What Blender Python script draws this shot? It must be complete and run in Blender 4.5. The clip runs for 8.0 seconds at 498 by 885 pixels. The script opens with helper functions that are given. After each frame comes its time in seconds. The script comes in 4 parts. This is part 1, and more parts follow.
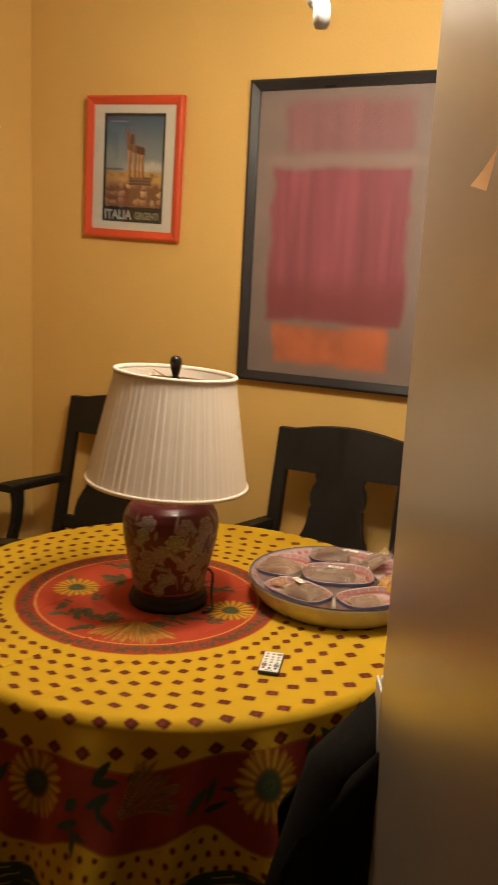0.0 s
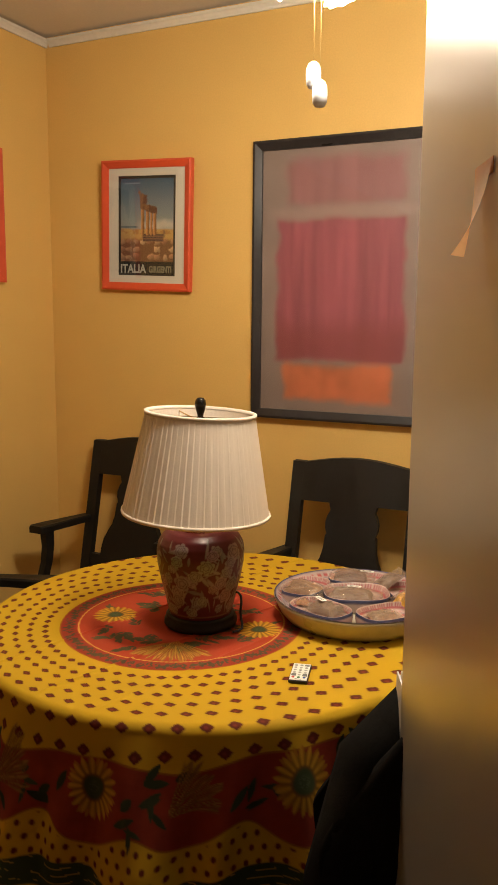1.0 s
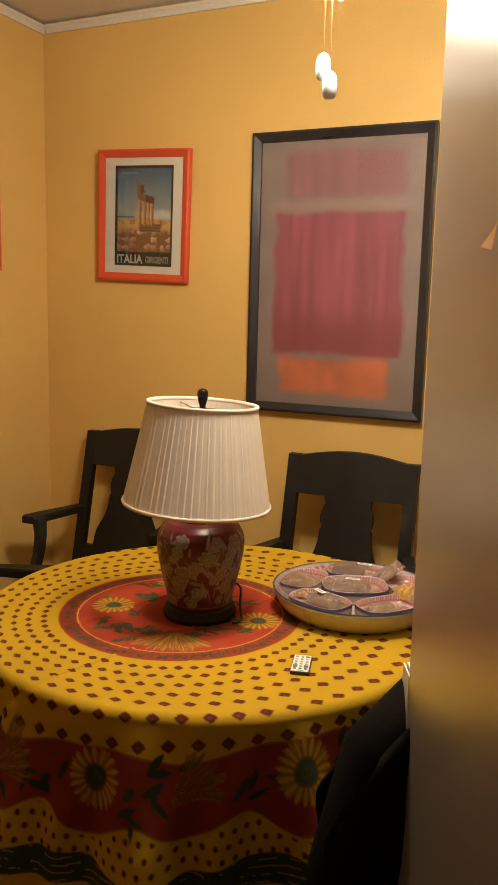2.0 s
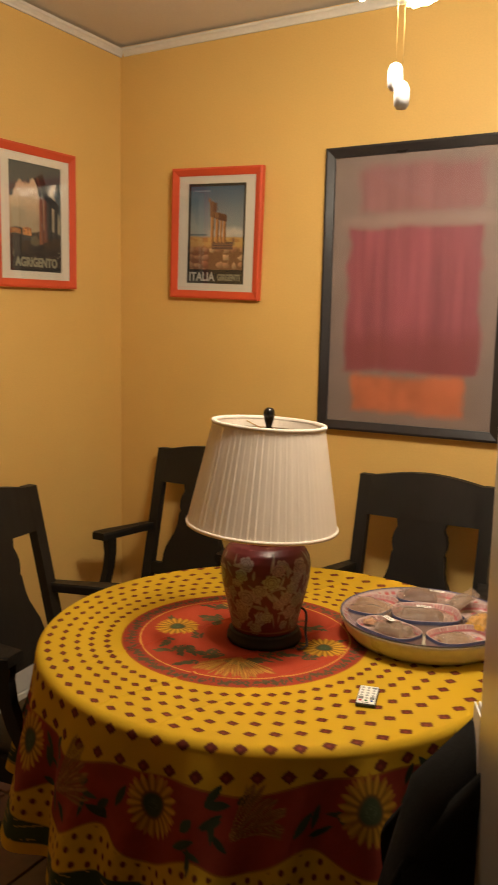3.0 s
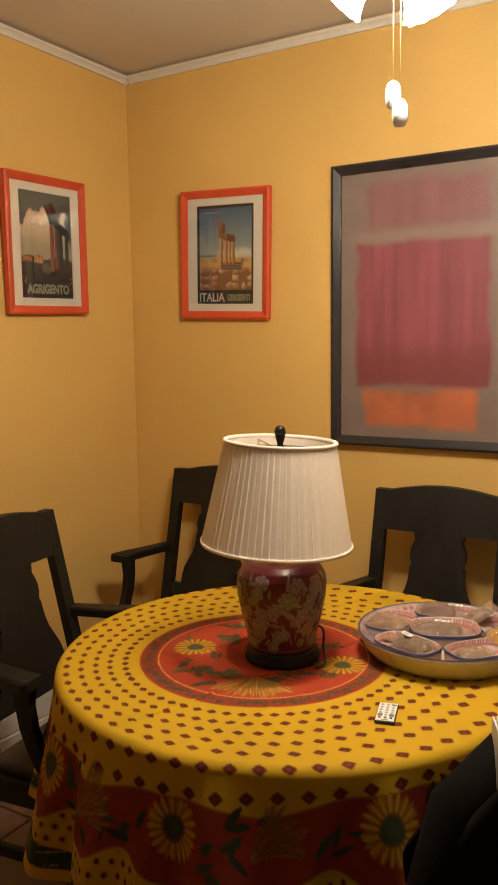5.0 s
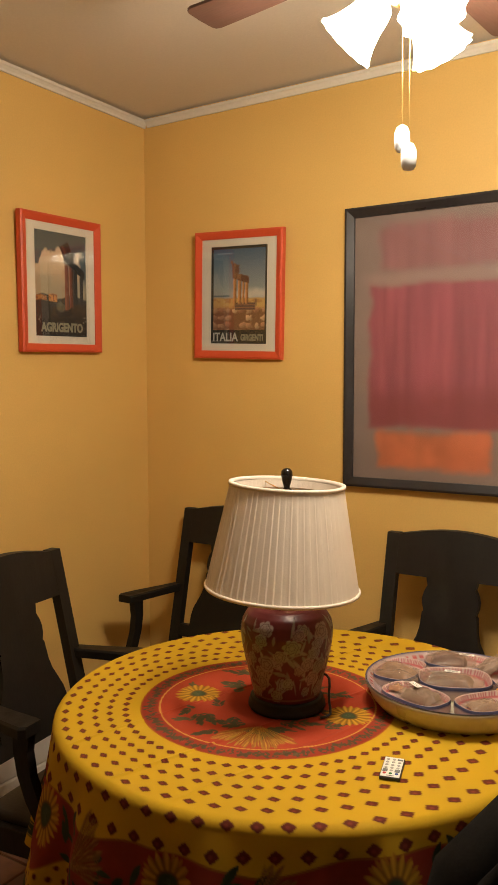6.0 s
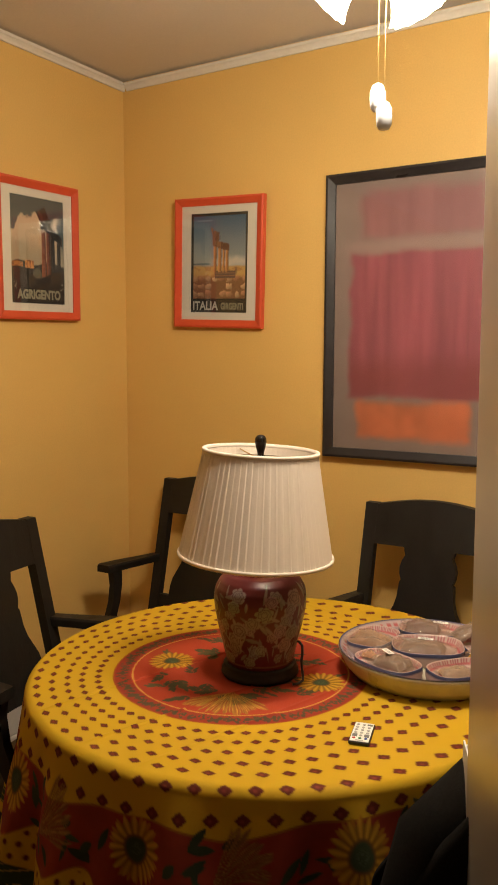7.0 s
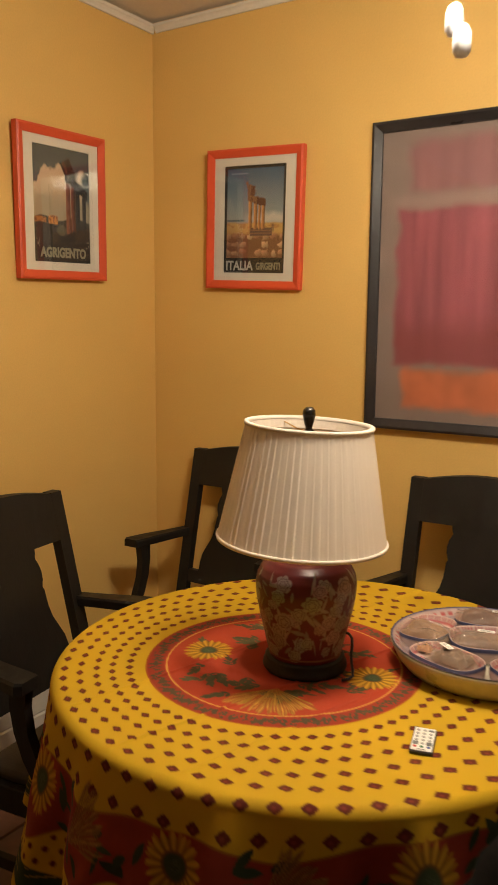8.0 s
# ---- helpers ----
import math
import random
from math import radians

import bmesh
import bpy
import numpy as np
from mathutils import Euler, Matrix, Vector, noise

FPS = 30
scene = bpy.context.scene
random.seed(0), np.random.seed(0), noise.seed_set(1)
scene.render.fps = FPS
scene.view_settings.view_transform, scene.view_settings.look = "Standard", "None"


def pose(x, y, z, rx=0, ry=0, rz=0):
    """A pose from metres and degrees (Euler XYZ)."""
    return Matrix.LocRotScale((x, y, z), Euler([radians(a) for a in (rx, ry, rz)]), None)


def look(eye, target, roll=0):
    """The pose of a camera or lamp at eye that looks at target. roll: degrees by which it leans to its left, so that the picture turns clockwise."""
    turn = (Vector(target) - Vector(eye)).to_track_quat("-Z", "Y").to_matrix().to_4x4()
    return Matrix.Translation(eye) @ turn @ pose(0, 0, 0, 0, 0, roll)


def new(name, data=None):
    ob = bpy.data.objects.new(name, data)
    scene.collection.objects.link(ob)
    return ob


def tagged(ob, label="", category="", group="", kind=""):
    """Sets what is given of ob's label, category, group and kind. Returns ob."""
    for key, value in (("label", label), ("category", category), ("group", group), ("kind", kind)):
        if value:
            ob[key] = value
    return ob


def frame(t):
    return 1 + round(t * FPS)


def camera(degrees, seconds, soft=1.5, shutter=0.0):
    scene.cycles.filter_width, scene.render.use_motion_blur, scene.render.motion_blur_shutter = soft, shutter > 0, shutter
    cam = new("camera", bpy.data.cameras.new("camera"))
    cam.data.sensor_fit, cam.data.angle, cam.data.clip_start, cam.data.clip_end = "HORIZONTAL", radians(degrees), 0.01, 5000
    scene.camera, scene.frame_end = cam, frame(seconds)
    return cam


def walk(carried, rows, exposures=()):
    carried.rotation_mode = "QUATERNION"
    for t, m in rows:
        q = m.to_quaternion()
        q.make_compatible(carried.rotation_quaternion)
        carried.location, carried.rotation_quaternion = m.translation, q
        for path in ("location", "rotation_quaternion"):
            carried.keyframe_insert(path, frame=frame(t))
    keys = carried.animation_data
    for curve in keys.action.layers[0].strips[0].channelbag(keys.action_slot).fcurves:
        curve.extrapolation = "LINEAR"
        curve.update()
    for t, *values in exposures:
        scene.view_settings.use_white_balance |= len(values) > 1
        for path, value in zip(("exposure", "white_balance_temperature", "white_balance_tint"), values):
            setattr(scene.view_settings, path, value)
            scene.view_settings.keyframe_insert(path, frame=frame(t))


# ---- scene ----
cam = camera(34.0, 8.0, shutter=0.5)
PATH = [
    (0, (0.214, 0.378, 1.496), (-0.614, 2.156, 1.102), 2.9),
    (0.5, (0.273, 0.277, 1.503), (-0.677, 1.998, 1.136), 0.8),
    (1, (0.26, 0.211, 1.51), (-0.594, 1.994, 1.211), 0.4),
    (2.3, (0.211, 0.192, 1.502), (-0.605, 1.991, 1.187), 1.3),
    (2.5, (0.207, 0.209, 1.501), (-0.646, 1.992, 1.192), 1.6),
    (3, (0.22, 0.244, 1.506), (-0.766, 1.962, 1.229), 1.1),
    (3.5, (0.217, 0.247, 1.504), (-0.847, 1.921, 1.246), 0.3),
    (4, (0.241, 0.249, 1.502), (-0.819, 1.926, 1.245), -0.6),
    (4.5, (0.246, 0.253, 1.505), (-0.799, 1.939, 1.245), -1.0),
    (4.7, (0.239, 0.245, 1.507), (-0.786, 1.943, 1.25), -1.0),
    (6, (0.249, 0.286, 1.517), (-0.824, 1.968, 1.375), -0.2),
    (6.5, (0.264, 0.302, 1.513), (-0.793, 1.993, 1.358), -0.2),
    (7, (0.268, 0.318, 1.496), (-0.778, 2.011, 1.293), 0.1),
    (7.5, (0.25, 0.333, 1.495), (-0.832, 1.996, 1.239), 1.3),
    (8, (0.131, 0.437, 1.494), (-0.952, 2.094, 1.205), 0.4),
]
walk(cam, [(t, look(eye, target, roll)) for t, eye, target, roll in PATH])

# ---- world and lights ----
world = bpy.data.worlds.new("world")
world.use_nodes = True
world.node_tree.nodes["Background"].inputs[0].default_value = (0.9, 0.75, 0.55, 1)
world.node_tree.nodes["Background"].inputs[1].default_value = 0.02
scene.world = world
scene.view_settings.exposure = 0.0

FAN = Vector((-0.37, 1.83, 0.0))          # axis of the ceiling fan
BULB_TINT = (1.0, 0.87, 0.68)
BULB_WATT = 10.6
SHADE_TURNS = [75, 195, 315]              # three bells, tipped outwards
SHADE_R, SHADE_Z, SHADE_TIP = 0.120, 2.192, 45.0
for a in SHADE_TURNS:
    lamp = bpy.data.lights.new("bulb_light", "POINT")
    lamp.energy, lamp.color, lamp.shadow_soft_size = BULB_WATT, BULB_TINT, 0.03
    ob = new("bulb_light", lamp)
    ob.location = (FAN.x + (SHADE_R + 0.003) * math.cos(radians(a)), FAN.y + (SHADE_R + 0.003) * math.sin(radians(a)), SHADE_Z - 0.012)


# ---- materials ----
def material(name, colour=(0.5, 0.5, 0.5), rough=0.5, metal=0.0, vary=0.12, grain=60.0, bump=0.15, blotch=3.0,
             attribute=False, coat=0.0, sheen=0.0, stretch=(1, 1, 1), spec=0.5, per_piece=0.0, rough_vary=0.1):
    """A node material: base colour (or the mesh's print), two scales of noise, bump and uneven gloss."""
    mat = bpy.data.materials.new(name)
    mat.use_nodes = True
    nt = mat.node_tree
    bsdf = nt.nodes["Principled BSDF"]
    bsdf.inputs["Metallic"].default_value = metal
    bsdf.inputs["Coat Weight"].default_value = coat
    bsdf.inputs["Coat Roughness"].default_value = 0.06
    bsdf.inputs["Sheen Weight"].default_value = sheen
    bsdf.inputs["Specular IOR Level"].default_value = spec
    co = nt.nodes.new("ShaderNodeTexCoord")
    mp = nt.nodes.new("ShaderNodeMapping")
    mp.inputs["Scale"].default_value = stretch
    nt.links.new(co.outputs["Object"], mp.inputs["Vector"])
    fine = nt.nodes.new("ShaderNodeTexNoise")
    fine.inputs["Scale"].default_value, fine.inputs["Detail"].default_value = grain, 6
    big = nt.nodes.new("ShaderNodeTexNoise")
    big.inputs["Scale"].default_value, big.inputs["Detail"].default_value = blotch, 4
    for n in (fine, big):
        nt.links.new(mp.outputs["Vector"], n.inputs["Vector"])
    add = nt.nodes.new("ShaderNodeMath")
    add.operation = "ADD"
    nt.links.new(fine.outputs["Fac"], add.inputs[0])
    nt.links.new(big.outputs["Fac"], add.inputs[1])
    rng = nt.nodes.new("ShaderNodeMapRange")
    rng.inputs["From Min"].default_value, rng.inputs["From Max"].default_value = 0.6, 1.4
    rng.inputs["To Min"].default_value, rng.inputs["To Max"].default_value = 1 - vary, 1 + vary
    nt.links.new(add.outputs[0], rng.inputs["Value"])
    mul = nt.nodes.new("ShaderNodeMix")
    mul.data_type, mul.blend_type = "RGBA", "MULTIPLY"
    mul.inputs["Factor"].default_value = 1.0
    if attribute:
        at = nt.nodes.new("ShaderNodeAttribute")
        at.attribute_name = "print"
        nt.links.new(at.outputs["Color"], mul.inputs["A"])
    else:
        mul.inputs["A"].default_value = (*colour, 1)
    last = rng.outputs["Result"]
    if per_piece:
        info = nt.nodes.new("ShaderNodeObjectInfo")
        pr = nt.nodes.new("ShaderNodeMapRange")
        pr.inputs["To Min"].default_value, pr.inputs["To Max"].default_value = 1 - per_piece, 1 + per_piece
        nt.links.new(info.outputs["Random"], pr.inputs["Value"])
        m2 = nt.nodes.new("ShaderNodeMath")
        m2.operation = "MULTIPLY"
        nt.links.new(last, m2.inputs[0])
        nt.links.new(pr.outputs["Result"], m2.inputs[1])
        last = m2.outputs[0]
    nt.links.new(last, mul.inputs["B"])
    nt.links.new(mul.outputs["Result"], bsdf.inputs["Base Color"])
    rr = nt.nodes.new("ShaderNodeMapRange")
    rr.inputs["From Min"].default_value, rr.inputs["From Max"].default_value = 0.3, 0.7
    rr.inputs["To Min"].default_value = max(0.02, rough - rough_vary)
    rr.inputs["To Max"].default_value = min(1.0, rough + rough_vary)
    nt.links.new(big.outputs["Fac"], rr.inputs["Value"])
    nt.links.new(rr.outputs["Result"], bsdf.inputs["Roughness"])
    if bump:
        bp = nt.nodes.new("ShaderNodeBump")
        bp.inputs["Strength"].default_value, bp.inputs["Distance"].default_value = bump, 0.004
        nt.links.new(fine.outputs["Fac"], bp.inputs["Height"])
        nt.links.new(bp.outputs["Normal"], bsdf.inputs["Normal"])
    return mat


WALL = material("ochre_wall_paint", (0.74, 0.478, 0.145), 0.55, vary=0.07, grain=180, bump=0.12, blotch=1.6)
CEIL = material("ceiling_paint", (0.66, 0.60, 0.52), 0.8, vary=0.05, grain=140, bump=0.2, blotch=1.2)
WHITE = material("white_trim_paint", (0.74, 0.70, 0.62), 0.45, vary=0.06, grain=50, bump=0.05)
TILE = material("terracotta_tile", (0.15, 0.062, 0.034), 0.4, vary=0.3, grain=25, bump=0.15, blotch=6, per_piece=0.22)
GROUT = material("grout", (0.10, 0.075, 0.055), 0.9, vary=0.2, grain=90)
WOOD = material("black_stained_wood", (0.011, 0.009, 0.007), 0.5, vary=0.2, grain=28, bump=0.08, blotch=4, stretch=(6, 6, 1), spec=0.3)
SEAT = material("dark_seat_leather", (0.022, 0.015, 0.011), 0.55, vary=0.25, grain=120, bump=0.2)
RED = material("orange_red_lacquer", (0.66, 0.086, 0.030), 0.38, vary=0.04, grain=70, bump=0.03, blotch=5, rough_vary=0.03)
MAT_BOARD = material("cream_mat_board", (0.74, 0.66, 0.54), 0.85, vary=0.03, grain=300, bump=0.05)
CHARCOAL = material("charcoal_frame_paint", (0.022, 0.019, 0.020), 0.35, vary=0.25, grain=60, bump=0.05)
PAPER = material("poster_print", rough=0.6, vary=0.05, grain=400, bump=0.0, attribute=True)
CANVAS = material("soft_edged_print", rough=0.6, vary=0.02, grain=40, bump=0.0, blotch=7, attribute=True, rough_vary=0.05)
CLOTH = material("printed_cotton", rough=0.85, vary=0.07, grain=900, bump=0.12, blotch=9, attribute=True, sheen=0.0, spec=0.2)
SHADE = material("pleated_fabric", (0.77, 0.67, 0.565), 0.85, vary=0.03, grain=300, bump=0.06, spec=0.2)
VASE = material("glazed_crimson_ceramic", rough=0.40, vary=0.12, grain=90, bump=0.03, attribute=True, coat=0.2, spec=0.35)
BLACK = material("black_lacquer", (0.010, 0.008, 0.007), 0.2, vary=0.2, grain=60, bump=0.02)
EBONY = material("black_wooden_stand", (0.011, 0.008, 0.006), 0.55, vary=0.3, grain=60, bump=0.08, spec=0.3)
BRASS = material("brass", (0.62, 0.42, 0.16), 0.3, metal=1.0, vary=0.1, grain=60, bump=0.03)
FABRIC = material("black_jacket_cloth", (0.009, 0.008, 0.007), 0.95, vary=0.3, grain=260, bump=0.12, sheen=0.0, spec=0.04)
STEEL = material("brushed_steel", (0.49, 0.47, 0.455), 0.34, metal=0.66, vary=0.02, grain=6, bump=0.0, blotch=1.5, rough_vary=0.03)
PLASTIC = material("white_plastic", (0.75, 0.76, 0.80), 0.4, vary=0.05, grain=40, bump=0.02)
DARKPLASTIC = material("dark_plastic", (0.02, 0.02, 0.022), 0.4, vary=0.15, grain=60, bump=0.03)
NOTE = material("peach_paper", (0.80, 0.52, 0.30), 0.8, vary=0.08, grain=120, bump=0.05)
_nt = NOTE.node_tree
_tl = _nt.nodes.new("ShaderNodeBsdfTranslucent")
_tl.inputs["Color"].default_value = (0.80, 0.48, 0.24, 1)
_mx = _nt.nodes.new("ShaderNodeMixShader")
_mx.inputs[0].default_value = 0.45
_nt.links.new(_nt.nodes["Principled BSDF"].outputs[0], _mx.inputs[1])
_nt.links.new(_tl.outputs[0], _mx.inputs[2])
_nt.links.new(_mx.outputs[0], _nt.nodes["Material Output"].inputs["Surface"])
GLAZE = material("painted_glazed_pottery", rough=0.22, vary=0.10, grain=70, bump=0.05, attribute=True, coat=0.25)
CREAM = material("tan_glaze", (0.52, 0.47, 0.36), 0.35, vary=0.14, grain=50, bump=0.08, blotch=12)
BROWNFAN = material("walnut_fan_blade", (0.105, 0.050, 0.035), 0.45, vary=0.3, grain=30, bump=0.05, stretch=(1, 8, 8))
LABEL = material("white_label_paper", (0.80, 0.78, 0.74), 0.7, vary=0.04, grain=200, bump=0.02)
INK = material("black_ink", (0.02, 0.02, 0.02), 0.7, vary=0.1, grain=80, bump=0)
LETTER = material("pale_letter_ink", (0.33, 0.30, 0.19), 0.7, vary=0.2, grain=200, bump=0)
LETTER_WARM = material("cream_letter_ink", (0.55, 0.52, 0.44), 0.7, vary=0.1, grain=200, bump=0)


def glowing(name, colour, strength):
    mat = bpy.data.materials.new(name)
    mat.use_nodes = True
    nt = mat.node_tree
    b = nt.nodes["Principled BSDF"]
    b.inputs["Base Color"].default_value = (0.85, 0.82, 0.76, 1)
    b.inputs["Roughness"].default_value = 0.35
    b.inputs["Emission Color"].default_value = (*colour, 1)
    b.inputs["Emission Strength"].default_value = strength
    return mat


BULB = glowing("lit_bulb", (1.0, 0.85, 0.6), 30.0)
FROST = glowing("lit_frosted_glass", (1.0, 0.87, 0.68), 80.0)


def clear(name, colour, rough, alpha):
    """Thin clear sheet: mostly see-through, with a sharp sheen."""
    mat = bpy.data.materials.new(name)
    mat.use_nodes = True
    nt = mat.node_tree
    b = nt.nodes["Principled BSDF"]
    b.inputs["Base Color"].default_value = (*colour, 1)
    b.inputs["Roughness"].default_value = rough
    b.inputs["Alpha"].default_value = alpha
    n = nt.nodes.new("ShaderNodeTexNoise")
    n.inputs["Scale"].default_value = 45
    bp = nt.nodes.new("ShaderNodeBump")
    bp.inputs["Strength"].default_value, bp.inputs["Distance"].default_value = 0.15, 0.003
    nt.links.new(n.outputs["Fac"], bp.inputs["Height"])
    nt.links.new(bp.outputs["Normal"], b.inputs["Normal"])
    return mat


def picture_glass(name, ior):
    """A thin clear pane: see-through, with a mirror sheen that grows at a slant."""
    mat = bpy.data.materials.new(name)
    mat.use_nodes = True
    nt = mat.node_tree
    mix = nt.nodes.new("ShaderNodeMixShader")
    fr = nt.nodes.new("ShaderNodeFresnel")
    fr.inputs["IOR"].default_value = ior
    tr = nt.nodes.new("ShaderNodeBsdfTransparent")
    gl = nt.nodes.new("ShaderNodeBsdfGlossy")
    gl.inputs["Roughness"].default_value = 0.01
    nt.links.new(fr.outputs[0], mix.inputs[0])
    nt.links.new(tr.outputs[0], mix.inputs[1])
    nt.links.new(gl.outputs[0], mix.inputs[2])
    nt.links.new(mix.outputs[0], nt.nodes["Material Output"].inputs["Surface"])
    return mat


GLASS = picture_glass("picture_glass", 1.85)         # both faces of the pane
DULL_GLASS = picture_glass("low_glare_glass", 1.45)
BAG = clear("crinkled_plastic_bag", (0.42, 0.29, 0.21), 0.12, 0.34)


# ---- builders ----
def finish(bm, name, mat, smooth=False):
    bmesh.ops.recalc_face_normals(bm, faces=bm.faces[:])
    me = bpy.data.meshes.new(name)
    bm.to_mesh(me)
    bm.free()
    me.materials.append(mat)
    if smooth:
        me.polygons.foreach_set("use_smooth", [True] * len(me.polygons))
    return me


def part(name, bm, mat, parent, label="", smooth=False):
    """Links a bmesh as one mesh object under a thing or part."""
    ob = new(name, finish(bm, name, mat, smooth) if isinstance(bm, bmesh.types.BMesh) else bm)
    ob.parent = parent
    return tagged(ob, label)


def thing(name, m, label, category, group="", kind=""):
    ob = new(name)
    ob.empty_display_size = 0.05
    ob.matrix_world = m
    return tagged(ob, label, category, group, kind)


def box(size, centre=(0, 0, 0), bevel=0.0, bm=None, segments=2):
    bm = bm or bmesh.new()
    made = bmesh.ops.create_cube(bm, size=1.0)["verts"]
    for v in made:
        v.co = Vector((v.co.x * size[0] + centre[0], v.co.y * size[1] + centre[1], v.co.z * size[2] + centre[2]))
    if bevel:
        edges = list({e for v in made for e in v.link_edges})
        bmesh.ops.bevel(bm, geom=edges, offset=bevel, segments=segments, affect="EDGES", profile=0.6)
    return bm


def lathe(profile, steps=48, bm=None, centre=(0, 0, 0)):
    """Turns (radius, height) points about z; ends are closed where the radius is 0."""
    bm = bm or bmesh.new()
    rings = []
    for r, z in profile:
        if r < 1e-6:
            rings.append([bm.verts.new((centre[0], centre[1], centre[2] + z))])
        else:
            rings.append([bm.verts.new((centre[0] + r * math.cos(2 * math.pi * k / steps),
                                        centre[1] + r * math.sin(2 * math.pi * k / steps), centre[2] + z)) for k in range(steps)])
    for a, b in zip(rings, rings[1:]):
        for k in range(steps):
            q = [a[k % len(a)], a[(k + 1) % len(a)], b[(k + 1) % len(b)], b[k % len(b)]]
            q = list(dict.fromkeys(q))
            if len(q) > 2:
                bm.faces.new(q)
    return bm


def prism(outline, depth, bevel=0.0, bm=None):
    """An outline in x and z, drawn out along y by depth (centred)."""
    bm = bm or bmesh.new()
    front = [bm.verts.new((x, -depth / 2, z)) for x, z in outline]
    back = [bm.verts.new((x, depth / 2, z)) for x, z in outline]
    bm.faces.new(front)
    bm.faces.new(back[::-1])
    n = len(outline)
    for k in range(n):
        bm.faces.new((front[k], front[(k + 1) % n], back[(k + 1) % n], back[k]))
    if bevel:
        edges = [e for e in bm.edges if (e.verts[0].co.y < 0) == (e.verts[1].co.y < 0)]
        bmesh.ops.bevel(bm, geom=edges, offset=bevel, segments=1, affect="EDGES")
    return bm


def sweep(points, radius, steps=8, bm=None, flat=1.0):
    """A tube along points; radius is a number or a list."""
    bm = bm or bmesh.new()
    pts = [Vector(p) for p in points]
    rings = []
    for k, p in enumerate(pts):
        d = (pts[min(k + 1, len(pts) - 1)] - pts[max(k - 1, 0)]).normalized()
        s = d.cross(Vector((0, 0, 1)))
        s = s.normalized() if s.length > 1e-4 else Vector((1, 0, 0))
        u = s.cross(d)
        r = radius[k] if isinstance(radius, (list, tuple)) else radius
        rings.append([bm.verts.new(p + r * (math.cos(2 * math.pi * i / steps) * s + flat * math.sin(2 * math.pi * i / steps) * u)) for i in range(steps)])
    for a, b in zip(rings, rings[1:]):
        for i in range(steps):
            bm.faces.new((a[i], a[(i + 1) % steps], b[(i + 1) % steps], b[i]))
    bm.faces.new(rings[0][::-1])
    bm.faces.new(rings[-1])
    return bm


def grid_mesh(name, pos, mat, colour=None, wrap=False, smooth=True):
    """A sheet of quads from an array of places (rows, columns, 3), with a print colour at each corner point."""
    rows, cols = pos.shape[:2]
    idx = np.arange(rows * cols).reshape(rows, cols)
    if wrap:
        nxt = np.roll(idx, -1, axis=1)
        quads = np.stack([idx[:-1], nxt[:-1], nxt[1:], idx[1:]], -1).reshape(-1, 4)
    else:
        quads = np.stack([idx[:-1, :-1], idx[:-1, 1:], idx[1:, 1:], idx[1:, :-1]], -1).reshape(-1, 4)
    me = bpy.data.meshes.new(name)
    me.vertices.add(rows * cols)
    me.vertices.foreach_set("co", pos.reshape(-1).astype(np.float32))
    me.loops.add(quads.size)
    me.loops.foreach_set("vertex_index", quads.reshape(-1).astype(np.int32))
    me.polygons.add(len(quads))
    me.polygons.foreach_set("loop_start", np.arange(0, quads.size, 4, dtype=np.int32))
    me.polygons.foreach_set("use_smooth", np.full(len(quads), smooth))
    me.update(calc_edges=True)
    if colour is not None:
        at = me.color_attributes.new("print", "FLOAT_COLOR", "POINT")
        rgba = np.concatenate([colour.reshape(-1, 3), np.ones((rows * cols, 1))], 1)
        at.data.foreach_set("color", rgba.reshape(-1).astype(np.float32))
    me.materials.append(mat)
    return me


def soft(x, edge=1.0):
    return np.clip(x / edge + 0.5, 0, 1)


def lay(col, rgb, mask):
    """Prints a colour over col where mask is 1."""
    m = np.clip(mask, 0, 1)[..., None]
    return col * (1 - m) + np.array(rgb) * m


def value_noise(x, y, seed=0):
    """Smooth repeatable noise in 0..1 on arrays."""
    xi, yi = np.floor(x).astype(int), np.floor(y).astype(int)
    fx, fy = x - xi, y - yi
    fx, fy = fx * fx * (3 - 2 * fx), fy * fy * (3 - 2 * fy)

    def h(a, b):
        v = np.sin(a * 127.1 + b * 311.7 + seed * 74.7) * 43758.5453
        return v - np.floor(v)
    return (h(xi, yi) * (1 - fx) + h(xi + 1, yi) * fx) * (1 - fy) + (h(xi, yi + 1) * (1 - fx) + h(xi + 1, yi + 1) * fx) * fy


def cloudy(x, y, seed=0):
    return 0.55 * value_noise(x, y, seed) + 0.3 * value_noise(2.1 * x, 2.1 * y, seed + 1) + 0.15 * value_noise(4.3 * x, 4.3 * y, seed + 2)


def lettering(text, size, mat, parent, m, width=None, name="lettering", bold=0.0010):
    """Flat letters of the built-in font as a mesh part, optionally fitted to a width."""
    cu = bpy.data.curves.new(name, "FONT")
    cu.body, cu.size, cu.align_x, cu.align_y, cu.extrude = text, size, "CENTER", "CENTER", 0.0002
    cu.offset = bold
    tmp = new("tmp", cu)
    me = bpy.data.meshes.new_from_object(tmp.evaluated_get(bpy.context.evaluated_depsgraph_get()))
    bpy.data.objects.remove(tmp)
    me.materials.clear()
    me.materials.append(mat)
    if width:
        xs = [v.co.x for v in me.vertices]
        k = width / (max(xs) - min(xs))
        for v in me.vertices:
            v.co.x *= k
    ob = new(name, me)
    ob.parent = parent
    ob.matrix_local = m
    return ob


# ---- structure ----
XW, YN, XE, YS, CEILING = -2.0, 3.0, 3.2, -2.8, 2.626


